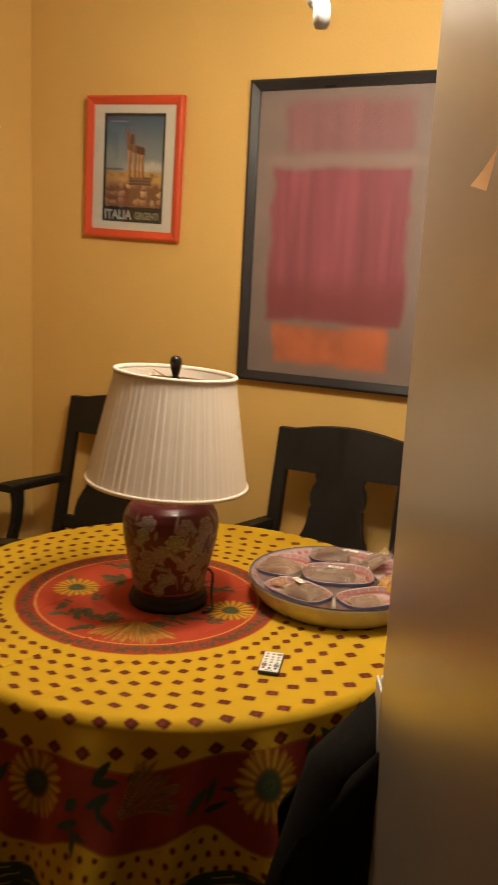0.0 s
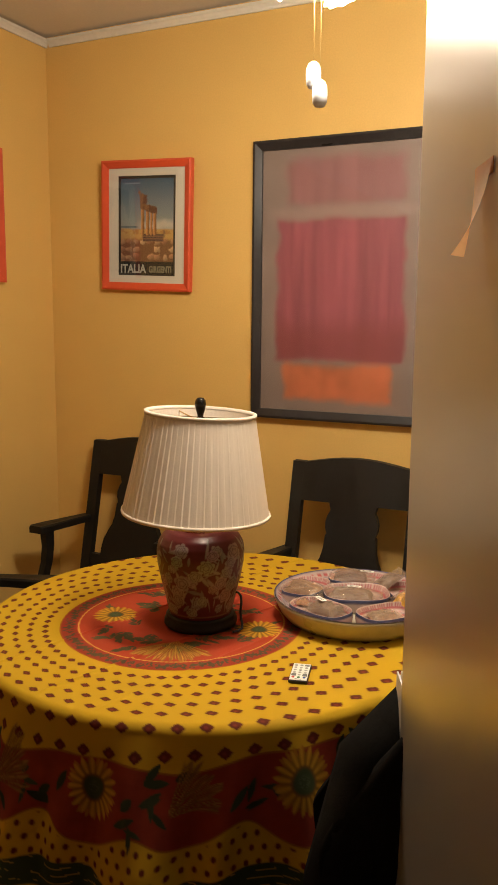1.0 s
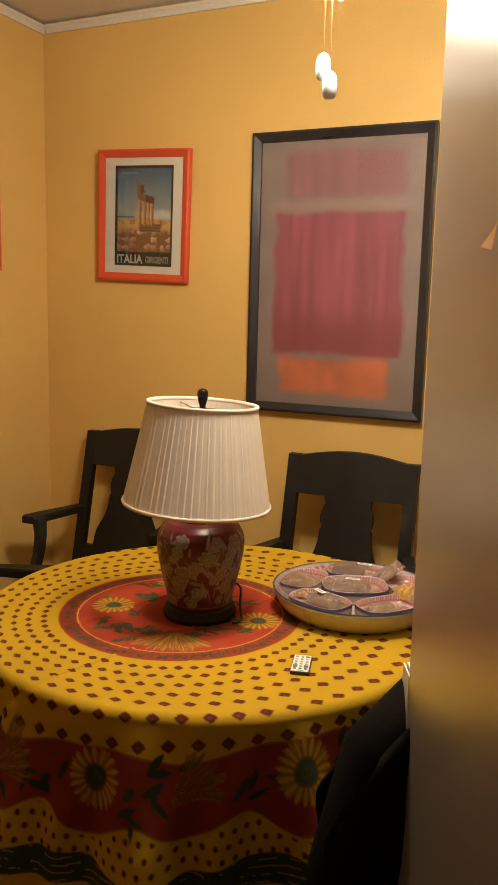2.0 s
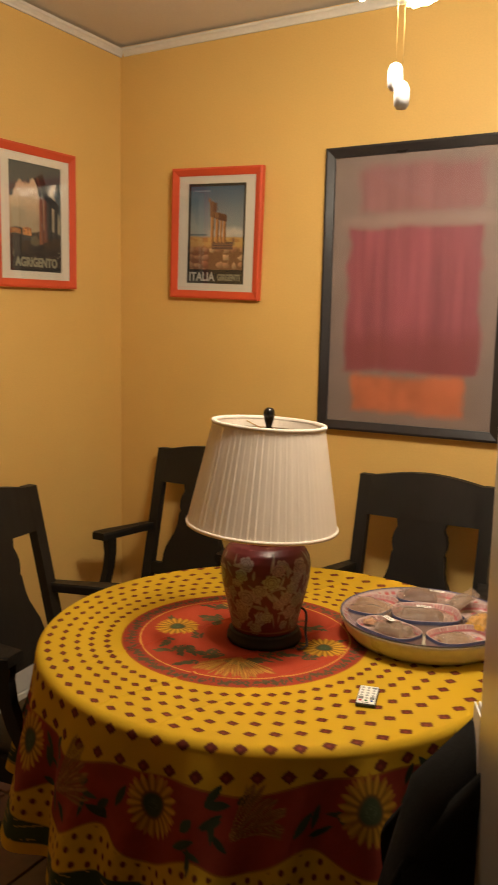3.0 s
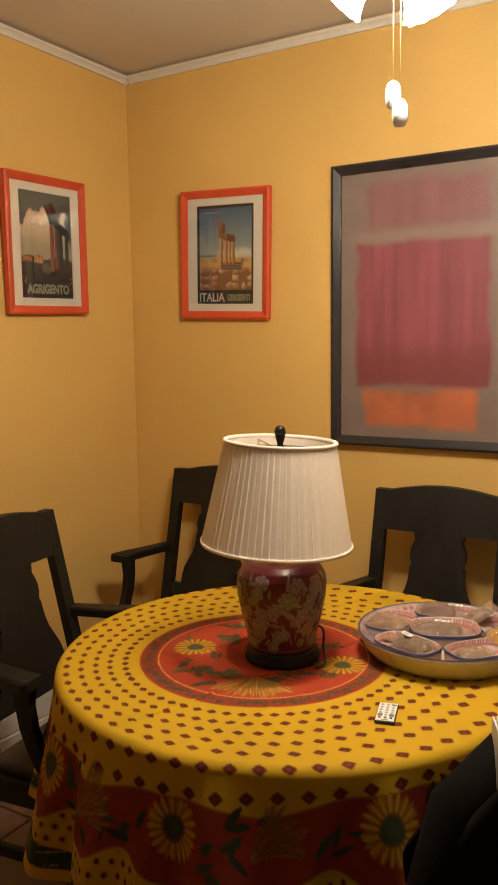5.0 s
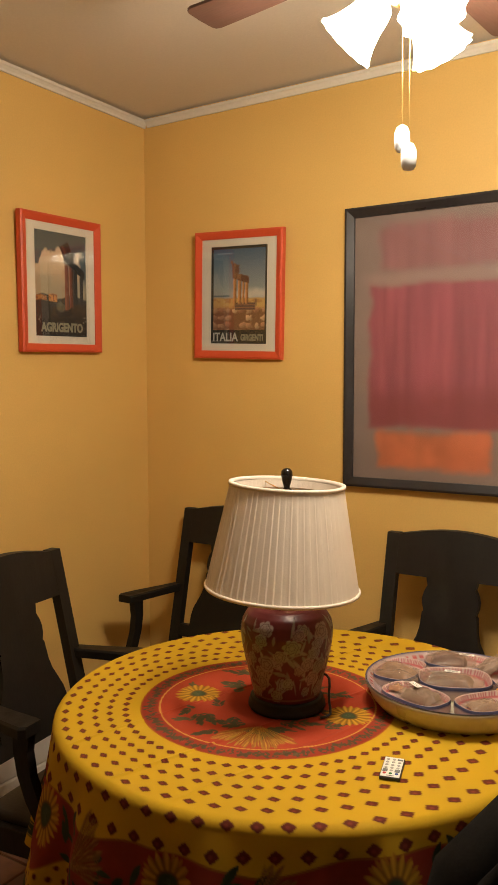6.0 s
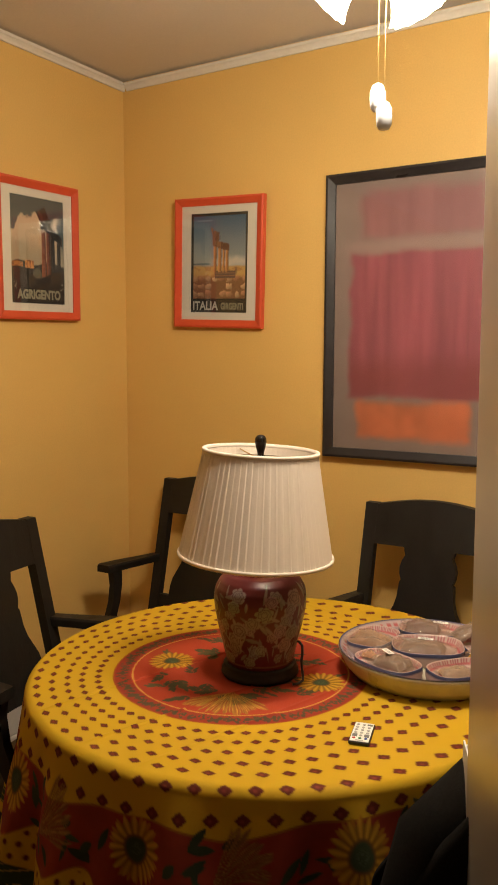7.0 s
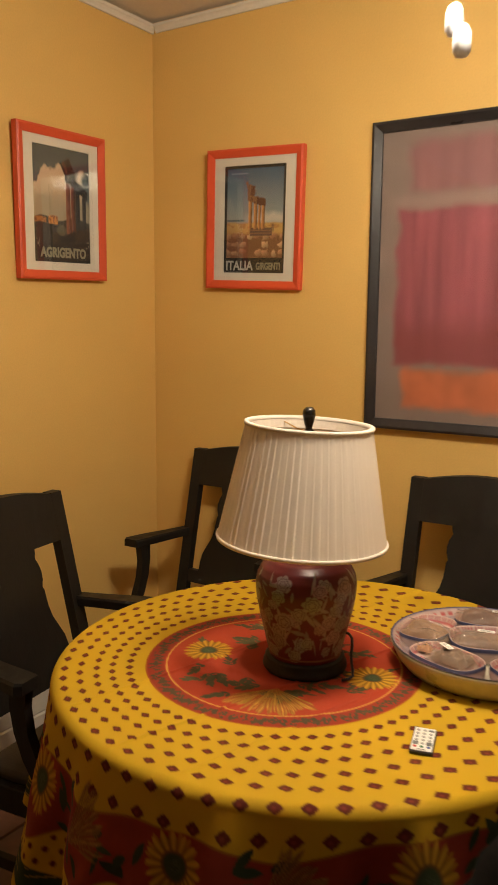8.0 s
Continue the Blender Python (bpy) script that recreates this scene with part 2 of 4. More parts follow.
def structure(name, bm, mat, label, category):
    return tagged(new(name, finish(bm, name, mat)), label, category, kind="structure")


def wall(name, size, centre):
    return structure(name, box(size, centre), WALL, "ochre yellow painted plaster wall", "wall")


wall("wall_west", (0.12, YN - YS + 0.24, CEILING), (XW - 0.06, (YN + YS) / 2, CEILING / 2))
wall("wall_north", (XE - XW, 0.12, CEILING), ((XW + XE) / 2, YN + 0.06, CEILING / 2))
# Unseen walls, added to close the room; their distance tunes the bounce light.
wall("unseen_wall_east", (0.12, YN - YS + 0.24, CEILING), (XE + 0.06, (YN + YS) / 2, CEILING / 2))
wall("unseen_wall_south", (XE - XW, 0.12, CEILING), ((XW + XE) / 2, YS - 0.06, CEILING / 2))
structure("ceiling", box((XE - XW + 0.3, YN - YS + 0.3, 0.1), ((XW + XE) / 2, (YN + YS) / 2, CEILING + 0.05)), CEIL,
          "off-white painted ceiling", "ceiling")
floor = structure("floor", box((XE - XW + 0.3, YN - YS + 0.3, 0.1), ((XW + XE) / 2, (YN + YS) / 2, -0.056)), GROUT,
                  "dark reddish terracotta tiled floor", "floor")


def moulding(name, profile, along, start, end, place, turn, label, category):
    """A profile of (out from wall, height) points drawn along a wall."""
    bm = bmesh.new()
    rings = []
    for s in (start, end):
        ring = []
        for out, z in profile:
            ring.append(bm.verts.new((place + turn * out, s, z) if along == "y" else (s, place + turn * out, z)))
        rings.append(ring)
    n = len(profile)
    for k in range(n):
        bm.faces.new((rings[0][k], rings[0][(k + 1) % n], rings[1][(k + 1) % n], rings[1][k]))
    bm.faces.new(rings[0][::-1])
    bm.faces.new(rings[1])
    return structure(name, bm, WHITE, label, category)


CROWN = [(0.001, 2.586), (0.009, 2.586), (0.011, 2.595), (0.016, 2.602), (0.021, 2.606), (0.022, 2.615), (0.001, 2.615)]
BASE = [(0.001, 0.001), (0.016, 0.001), (0.016, 0.105), (0.012, 0.112), (0.016, 0.119), (0.016, 0.235), (0.008, 0.262), (0.001, 0.265)]
for pre, prof, lab, cat in (("crown_trim", CROWN, "white painted crown moulding under the ceiling", "crown moulding"),
                            ("baseboard", BASE, "tall white painted baseboard with a groove", "baseboard")):
    moulding(pre + "_west", prof, "y", YS, YN, XW, 1, lab, cat)
    moulding(pre + "_north", prof, "x", XW + 0.0235, XE, YN, -1, lab, cat)


# ---- pictures on the walls ----
def hung(name, m, width, height, bar, depth, frame_mat, label, category, group=""):
    """A picture's frame of four mitred bars, in local x and z, front towards -y, back at y 0."""
    top = thing(name, m, label, category, group)
    w, h = width / 2, height / 2
    for key, turn, half, off in (("frame_bar", 0, w, h), ("frame_bar", 180, w, h), ("frame_bar", 90, h, w), ("frame_bar", 270, h, w)):
        bm = bmesh.new()
        q = []
        prof = [(0, 0), (0, -depth), (bar * 0.25, -depth - 0.003), (bar, -depth + 0.006), (bar, 0)]
        for sgn in (-1, 1):
            q.append([bm.verts.new((sgn * (half - i), y, off - i)) for i, y in prof])
        n = len(prof)
        for k in range(n):
            bm.faces.new((q[0][k], q[0][(k + 1) % n], q[1][(k + 1) % n], q[1][k]))
        bm.faces.new(q[0][::-1])
        bm.faces.new(q[1])
        bmesh.ops.rotate(bm, verts=bm.verts[:], matrix=Matrix.Rotation(radians(turn), 3, "Y"))
        part(key, bm, frame_mat, top)
    return top


def sheet(name, width, height, y, nx, nz, paint, mat, parent, label=""):
    """An upright printed sheet; paint takes u to the right and v up, both 0 to 1."""
    u, v = np.meshgrid(np.linspace(0, 1, nx), np.linspace(0, 1, nz))
    pos = np.stack([(u - 0.5) * width, np.full_like(u, y), (v - 0.5) * height], -1)
    return part(name, grid_mesh(name, pos, mat, paint(u, v)), None, parent, label)


def pane(width, height, y, parent, mat=GLASS):
    """A picture's glass; lets light through to the print."""
    u, v = np.meshgrid((-0.5, 0.5), (-0.5, 0.5))
    ob = part("glass", grid_mesh("glass", np.stack([u * width, u * 0 + y, v * height], -1), mat), None, parent, "clear picture glass")
    ob.visible_shadow = False


def band(x, lo, hi, edge=0.012):
    return soft(x - lo, edge) * soft(hi - x, edge)


def paint_ruin_dusk(u, v):
    """Slate sky, a peach cloud, a dark broken temple end and a dark slope."""
    n = cloudy(u * 5, v * 7, 3) - 0.5
    f = cloudy(u * 26, v * 34, 13) - 0.5
    col = np.ones(u.shape + (3,)) * np.array((0.075, 0.095, 0.098))
    col = lay(col, (0.12, 0.14, 0.13), soft(0.72 - v, 0.4) * 0.9)
    rise = 0.64 + 0.18 * np.clip((u - 0.08) / 0.12, 0, 1) + 0.03 * np.sin(15 * u) + 0.12 * n + 0.05 * f
    cloud = soft(rise - v, 0.035) * soft(0.90 - u + 0.2 * n, 0.08)
    col = lay(col, (0.62, 0.43, 0.25), cloud)
    col = lay(col, (0.72, 0.55, 0.36), cloud * soft(v - 0.58 + 0.5 * n, 0.15) * 0.8)
    col = lay(col, (0.40, 0.33, 0.21), soft(0.56 + 0.25 * n - v, 0.16) * 0.8)
    col = lay(col, (0.060, 0.050, 0.032), soft(0.385 + 0.02 * np.sin(11 * u) + 0.03 * n - v, 0.015))
    for u0, u1, v0, v1, rgb in ((0.26, 0.42, 0.335, 0.410, (0.70, 0.29, 0.07)), (0.02, 0.22, 0.350, 0.395, (0.50, 0.20, 0.05))):
        m = band(u, u0, u1) * band(v + 0.10 * np.abs(u - (u0 + u1) / 2), v0, v1)
        col = lay(col, rgb, m)
        col = lay(col, (0.20, 0.07, 0.03), m * (cloudy(u * 40, v * 60, 8) > 0.58) * 0.8)
    col = lay(col, (0.046, 0.036, 0.026), soft(0.335 + 0.02 * n - v, 0.012))
    col = lay(col, (0.15, 0.13, 0.075), soft(0.085 - np.hypot(u - 0.48, (v - 0.285) * 1.7) + 0.10 * n, 0.03) * 0.8)
    # columns, lit on one side
    for c, w, lit, dark in ((0.615, 0.040, (0.34, 0.11, 0.05), (0.15, 0.055, 0.03)), (0.705, 0.040, (0.30, 0.085, 0.04), (0.035, 0.022, 0.016)),
                            (0.785, 0.040, (0.040, 0.028, 0.020), (0.018, 0.014, 0.011)), (0.905, 0.034, (0.05, 0.038, 0.028), (0.020, 0.015, 0.012))):
        m = band(u, c - w, c + w, 0.008) * band(v, 0.26, 0.70 - 0.5 * max(0.0, c - 0.70))
        t = np.clip((u - c) / w * 0.5 + 0.5 + 0.5 * f, 0, 1)[..., None]
        tone = np.array(lit) * (1 - t) + np.array(dark) * t
        col = col * (1 - m[..., None]) + tone * m[..., None]
    ent = band(u, 0.56, 0.97) * soft(0.045 - np.abs(v - (0.755 - 0.42 * np.clip(u - 0.62, 0, 1))) + 0.03 * f, 0.010)
    col = lay(col, (0.026, 0.018, 0.013), ent)
    p, q = (u - 0.60) * 0.68, v - 0.845
    a, b = p * 0.87 + q * 0.50, q * 0.87 - p * 0.50
    blk = soft(0.062 - np.abs(a) + 0.03 * n, 0.010) * soft(0.060 - np.abs(b) + 0.03 * f, 0.010)
    col = lay(col, (0.032, 0.020, 0.015), blk)
    col = lay(col, (0.13, 0.048, 0.028), blk * soft(0.012 - np.abs(a + 0.022) + 0.02 * f, 0.01))
    col = lay(col, (0.030, 0.021, 0.015), soft(0.055 - np.hypot((u - 0.68) * 0.7, v - 0.775) + 0.03 * f, 0.012))
    col = lay(col, (0.030, 0.022, 0.016), soft(0.16 + 0.13 * np.clip((u - 0.40) / 0.3, 0, 1) + 0.03 * f - v, 0.02))
    for c in (0.07, 0.955):
        col = lay(col, (0.32, 0.28, 0.18), band(u, c - 0.03, c + 0.03) * band(v, 0.13, 0.20) * (cloudy(u * 40, v * 50, 9) > 0.52) * 0.8)
    return col


def paint_ruin_day(u, v):
    """Blue sky, a golden broken temple, tumbled boulders; a black border and foot."""
    n = cloudy(u * 6, v * 8, 5) - 0.5
    t = np.clip((v - 0.42) / 0.55, 0, 1)[..., None]
    col = np.array((0.42, 0.42, 0.36)) * (1 - t) + np.array((0.045, 0.12, 0.20)) * t
    col = lay(col, (0.66, 0.58, 0.46), soft(0.035 - np.abs(v - 0.52 - 0.08 * n), 0.05) * soft(u - 0.45, 0.3))
    col = lay(col, (0.10, 0.16, 0.18), soft(0.008 - np.abs(v - 0.492), 0.01) * soft(0.33 - u, 0.05))
    land = soft(0.47 + 0.02 * n - v, 0.02)
    col = lay(col, (0.55, 0.27, 0.08), land)
    col = lay(col, (0.66, 0.40, 0.12), land * soft(v - 0.36, 0.06) * (cloudy(u * 14, v * 30, 2) > 0.45))
    gx, gy = u * 8, v * 13
    ix, iy = np.floor(gx), np.floor(gy)
    h = np.sin(ix * 12.9 + iy * 78.2) * 43758.5
    h = h - np.floor(h)
    h2 = np.sin(ix * 39.3 + iy * 11.1) * 24634.6
    h2 = h2 - np.floor(h2)
    dx, dy = gx - ix - 0.5 - 0.3 * (h - 0.5), gy - iy - 0.5 - 0.3 * (h2 - 0.5)
    rock = soft(0.46 - np.hypot(dx, dy * 1.2) + 0.7 * (cloudy(u * 22, v * 30, 4) - 0.5), 0.12) * soft(0.37 - v, 0.03) * (h > 0.18)
    shade = np.clip(0.75 + 0.7 * (dy - dx * 0.6), 0.3, 1.25)
    rc = (np.array((0.80, 0.52, 0.27)) * (1 - h2[..., None]) + np.array((0.60, 0.22, 0.10)) * h2[..., None]) * shade[..., None]
    col = col * (1 - rock[..., None]) + rc * rock[..., None]
    col = lay(col, (0.16, 0.06, 0.035), soft(0.36 - v, 0.03) * (1 - rock) * 0.75)
    col = lay(col, (0.20, 0.075, 0.05), soft(0.26 - np.hypot(u - 0.05, (v - 0.2) * 0.9), 0.2) * 0.35)
    base = soft(0.18 - np.abs(u - 0.61), 0.015) * soft(0.038 - np.abs(v - 0.385), 0.01)
    col = lay(col, (0.15, 0.08, 0.06), base)
    col = lay(col, (0.36, 0.17, 0.08), base * (np.sin(v * 240) > 0.55))
    grit = cloudy(u * 40, v * 46, 15) - 0.5
    for c, w in ((0.430, 0.027), (0.515, 0.027), (0.582, 0.018), (0.640, 0.026)):
        m = soft(w - np.abs(u - c) + 0.012 * grit, 0.008) * band(v, 0.41, 0.67)
        side = np.clip((u - c) / w + 0.8 * grit, -1, 1)
        col = col * (1 - m[..., None]) + (np.array((0.50, 0.22, 0.07)) * (1 - 0.62 * side[..., None])) * m[..., None]
    ent = band(u, 0.385, 0.675) * soft(0.034 - np.abs(v - (0.705 - 0.20 * (u - 0.40))) + 0.02 * grit, 0.010)
    col = lay(col, (0.30, 0.13, 0.055), ent)
    col = lay(col, (0.15, 0.055, 0.03), ent * soft(u - 0.50 + 0.3 * grit, 0.1))
    top = soft(0.058 - np.abs(u - 0.435) + 0.10 * n + 0.06 * grit, 0.015) * soft(0.040 - np.abs(v - 0.770 - 0.25 * (0.44 - u)) + 0.10 * n + 0.03 * grit, 0.012)
    col = lay(col, (0.17, 0.066, 0.040), top)
    col = lay(col, (0.36, 0.16, 0.08), top * soft(0.42 - u + 0.2 * grit, 0.05) * 0.8)
    fig = soft(0.02 - np.abs(u - 0.80), 0.01) * soft(0.05 - np.abs(v - 0.44), 0.02)
    col = lay(col, (0.16, 0.10, 0.07), fig * soft(0.46 - v, 0.02) * 0.6)
    col = lay(col, (0.34, 0.44, 0.50), soft(0.14 - np.abs(u - 0.24), 0.02) * soft(0.006 - np.abs(v - 0.925), 0.006) * (np.sin(u * 160) > -0.3))
    rim = np.minimum(np.minimum(u, 1 - u) * 0.68, np.minimum(1 - v, v))
    col = lay(col, (0.018, 0.016, 0.014), soft(0.030 - rim, 0.006))
    col = lay(col, (0.018, 0.016, 0.014), soft(0.145 - v, 0.006))
    return col


def paint_colour_field(u, v):
    """Soft-edged blocks of plum and orange on a grey-mauve ground."""
    n = cloudy(u * 9, v * 12, 11) - 0.5
    streak = cloudy(u * 26, v * 2.5, 21) - 0.5
    col = np.ones(u.shape + (3,)) * np.array((0.255, 0.185, 0.155))
    col = col * (1 + 0.25 * n[..., None])
    w = 0.020 * n + 0.008 * (cloudy(u * 38, v * 50, 31) - 0.5)

    def block(u0, u1, v0, v1, edge):
        return soft(np.minimum(u - u0, u1 - u) + 2.5 * w, edge) * soft(np.minimum(v - v0, v1 - v) * 1.4 + 2.0 * w, edge)
    # Plum paler and bluer above its foot: lens glare put into the colour.
    big = block(0.113, 0.895, 0.205, 0.735, 0.035)
    col = col * (1 - 0.93 * big[..., None]) + np.array((0.300, 0.070, 0.090)) * (1 + 0.6 * streak[..., None]) * 0.93 * big[..., None]
    col = lay(col, (0.235, 0.055, 0.055), big * soft(0.33 - v + 0.08 * n, 0.08) * 0.75)
    up = block(0.17, 0.875, 0.785, 0.955, 0.05)
    col = col * (1 - 0.75 * up[..., None]) + np.array((0.285, 0.105, 0.110)) * (1 + 0.4 * streak[..., None]) * 0.75 * up[..., None]
    col = lay(col, (0.33, 0.22, 0.185), soft(0.020 - np.abs(v - 0.757 - 0.02 * n), 0.025) * soft(np.minimum(u - 0.08, 0.95 - u), 0.1) * 0.7)
    org = block(0.160, 0.835, 0.050, 0.185, 0.04) * soft(0.115 - np.hypot(np.maximum(np.abs(u - 0.4975) - 0.270, 0), np.maximum(np.abs(v - 0.1175) - 0.02, 0) * 1.5), 0.04)
    col = col * (1 - 0.92 * org[..., None]) + np.array((0.52, 0.150, 0.058)) * (1 + 0.6 * n[..., None]) * 0.92 * org[..., None]
    return col


def poster(name, m, paint, label, words):
    top = hung(name, m, 0.405, 0.495, 0.030, 0.022, RED, label, "framed poster", "red framed posters")
    part("backing_board", box((0.38, 0.006, 0.47), (0, -0.003, 0)), MAT_BOARD, top)
    mat_ = bmesh.new()
    w, h, a, b = 0.178, 0.222, 0.130, 0.189
    for x0, x1, z0, z1 in ((-w, w, b, h), (-w, w, -h, -b), (-w, -a, -b, b), (a, w, -b, b)):
        box((x1 - x0, 0.003, z1 - z0), ((x0 + x1) / 2, -0.0105, (z0 + z1) / 2), bm=mat_)
    part("mat", mat_, MAT_BOARD, top, "cream card mat")
    pr = sheet("print", 0.262, 0.380, -0.008, 190, 270, paint, PAPER, top)
    for text, size, width, x, z, ink in words:
        lettering(text, size, ink, pr, pose(x, -0.0088, z, 90), width, bold=0.0022 if len(words) == 1 else 0.0012)
    pane(0.35, 0.44, -0.0150, top)
    return top


poster("framed_poster", pose(XW + 0.0095, 2.490, 1.888, 1.3, -1.3, 90), paint_ruin_dusk,
       "orange-red framed travel poster of dark ruined columns", [("AGRIGENTO", 0.044, 0.214, 0.004, -0.158, LETTER)])
poster("framed_poster", pose(-1.517, YN - 0.0085, 1.867, 1.7, 2.2, 0.7), paint_ruin_day,
       "orange-red framed travel poster of a golden ruined temple",
       [("ITALIA", 0.046, 0.118, -0.062, -0.165, LETTER_WARM), ("GIRGENTI", 0.034, 0.102, 0.062, -0.166, LETTER)])

big = hung("framed_art_print", pose(-0.723, YN - 0.003, 1.643, 0, 0.2, 0), 0.664, 0.995, 0.034, 0.026, CHARCOAL,
           "large charcoal framed abstract print of plum and orange blocks", "framed print")
part("backing_board", box((0.63, 0.006, 0.97), (0, -0.003, 0)), MAT_BOARD, big)
sheet("print", 0.606, 0.937, -0.010, 170, 250, paint_colour_field, CANVAS, big, "abstract plum and orange colour blocks")
pane(0.606, 0.940, -0.0155, big, DULL_GLASS)


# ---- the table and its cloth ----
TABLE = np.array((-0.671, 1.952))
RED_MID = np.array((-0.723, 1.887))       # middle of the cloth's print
TOP, R_TABLE = 0.770, 0.577

table = thing("round_table", pose(TABLE[0], TABLE[1], 0), "round wooden dining table under a long printed cloth", "table")
part("tabletop", lathe([(0, 0.730), (0.560, 0.730), (0.568, 0.737), (0.570, 0.750), (0.566, 0.760), (0, 0.762)], 72), WOOD, table)
part("pedestal", lathe([(0, 0.03), (0.10, 0.03), (0.09, 0.12), (0.055, 0.25), (0.07, 0.45), (0.05, 0.6), (0.12, 0.729), (0, 0.729)], 32), WOOD, table)
for k in range(4):
    bm = sweep([(0.03, 0, 0.16), (0.20, 0, 0.12), (0.33, 0, 0.04), (0.38, 0, 0.025)], [0.035, 0.034, 0.028, 0.024], 8)
    ob = part("foot", bm, WOOD, table)
    ob.rotation_euler = (0, 0, radians(45 + 90 * k))


def sunflower(col, x, y, cx, cy, size, seed=0, heart=0.42, fade=1.0):
    dx, dy = x - cx, y - cy
    r, a = np.hypot(dx, dy) / size, np.arctan2(dy, dx)
    wob = 0.025 * np.sin(3 * a + seed)
    for k, (n, lo, rgb) in enumerate(((21, 0.86, (0.52, 0.22, 0.015)), (17, 0.78, (0.68, 0.35, 0.025)))):
        ph = n * a / 2 + seed + k
        tip = 1 - np.abs(np.sin(ph + 0.5 * np.sin(2 * a + seed))) ** 1.9
        m = soft(lo - 0.05 + (1.06 - lo) * tip * (1 - 0.15 * k) + wob - r, 0.07) * fade
        sh = 0.42 + 0.62 * tip
        col = col * (1 - m[..., None]) + np.array(rgb) * sh[..., None] * m[..., None]
    col = lay(col, (0.22, 0.10, 0.02), soft(heart + 0.07 + wob - r, 0.08))
    col = lay(col, (0.060, 0.085, 0.036), soft(heart + wob - r, 0.10))
    return lay(col, (0.09, 0.12, 0.06), soft(0.2 - r, 0.1) * (value_noise(x * 700, y * 700, 4) > 0.5))


def leaf(col, x, y, cx, cy, ang, length, width, rgb):
    ca, sa = math.cos(ang), math.sin(ang)
    p, q = (x - cx) * ca + (y - cy) * sa, -(x - cx) * sa + (y - cy) * ca
    t = np.clip(p / length, 0, 1)
    m = soft(width * np.sin(np.pi * t) ** 0.8 - np.abs(q), 0.002) * (p > 0) * (p < length)
    return lay(col, rgb, m)


def sheaf(col, x, y, cx, cy, ang, length, spread, seed, rgb=(0.55, 0.30, 0.05)):
    """A fan of fine straw strokes."""
    rx, ry = x - cx, y - cy
    r = np.hypot(rx, ry)
    a = (np.arctan2(ry, rx) - ang + np.pi) % (2 * np.pi) - np.pi
    fan = soft(spread - np.abs(a), 0.05) * soft(length * (0.82 + 0.35 * value_noise(a * 14, r * 0 + seed, seed)) - r, 0.008) * soft(r - 0.010, 0.01)
    stripe = value_noise(a * 62 + 3.5 * value_noise(r * 34, a * 6, seed), r * 22, seed + 7)
    tone = np.array(rgb) * (0.30 + 0.8 * (stripe * (0.5 + value_noise(a * 40, r * 90, seed + 1)))[..., None])
    m = (fan * np.clip(0.15 + 1.3 * stripe, 0, 0.95))[..., None]
    return col * (1 - m) + tone * m


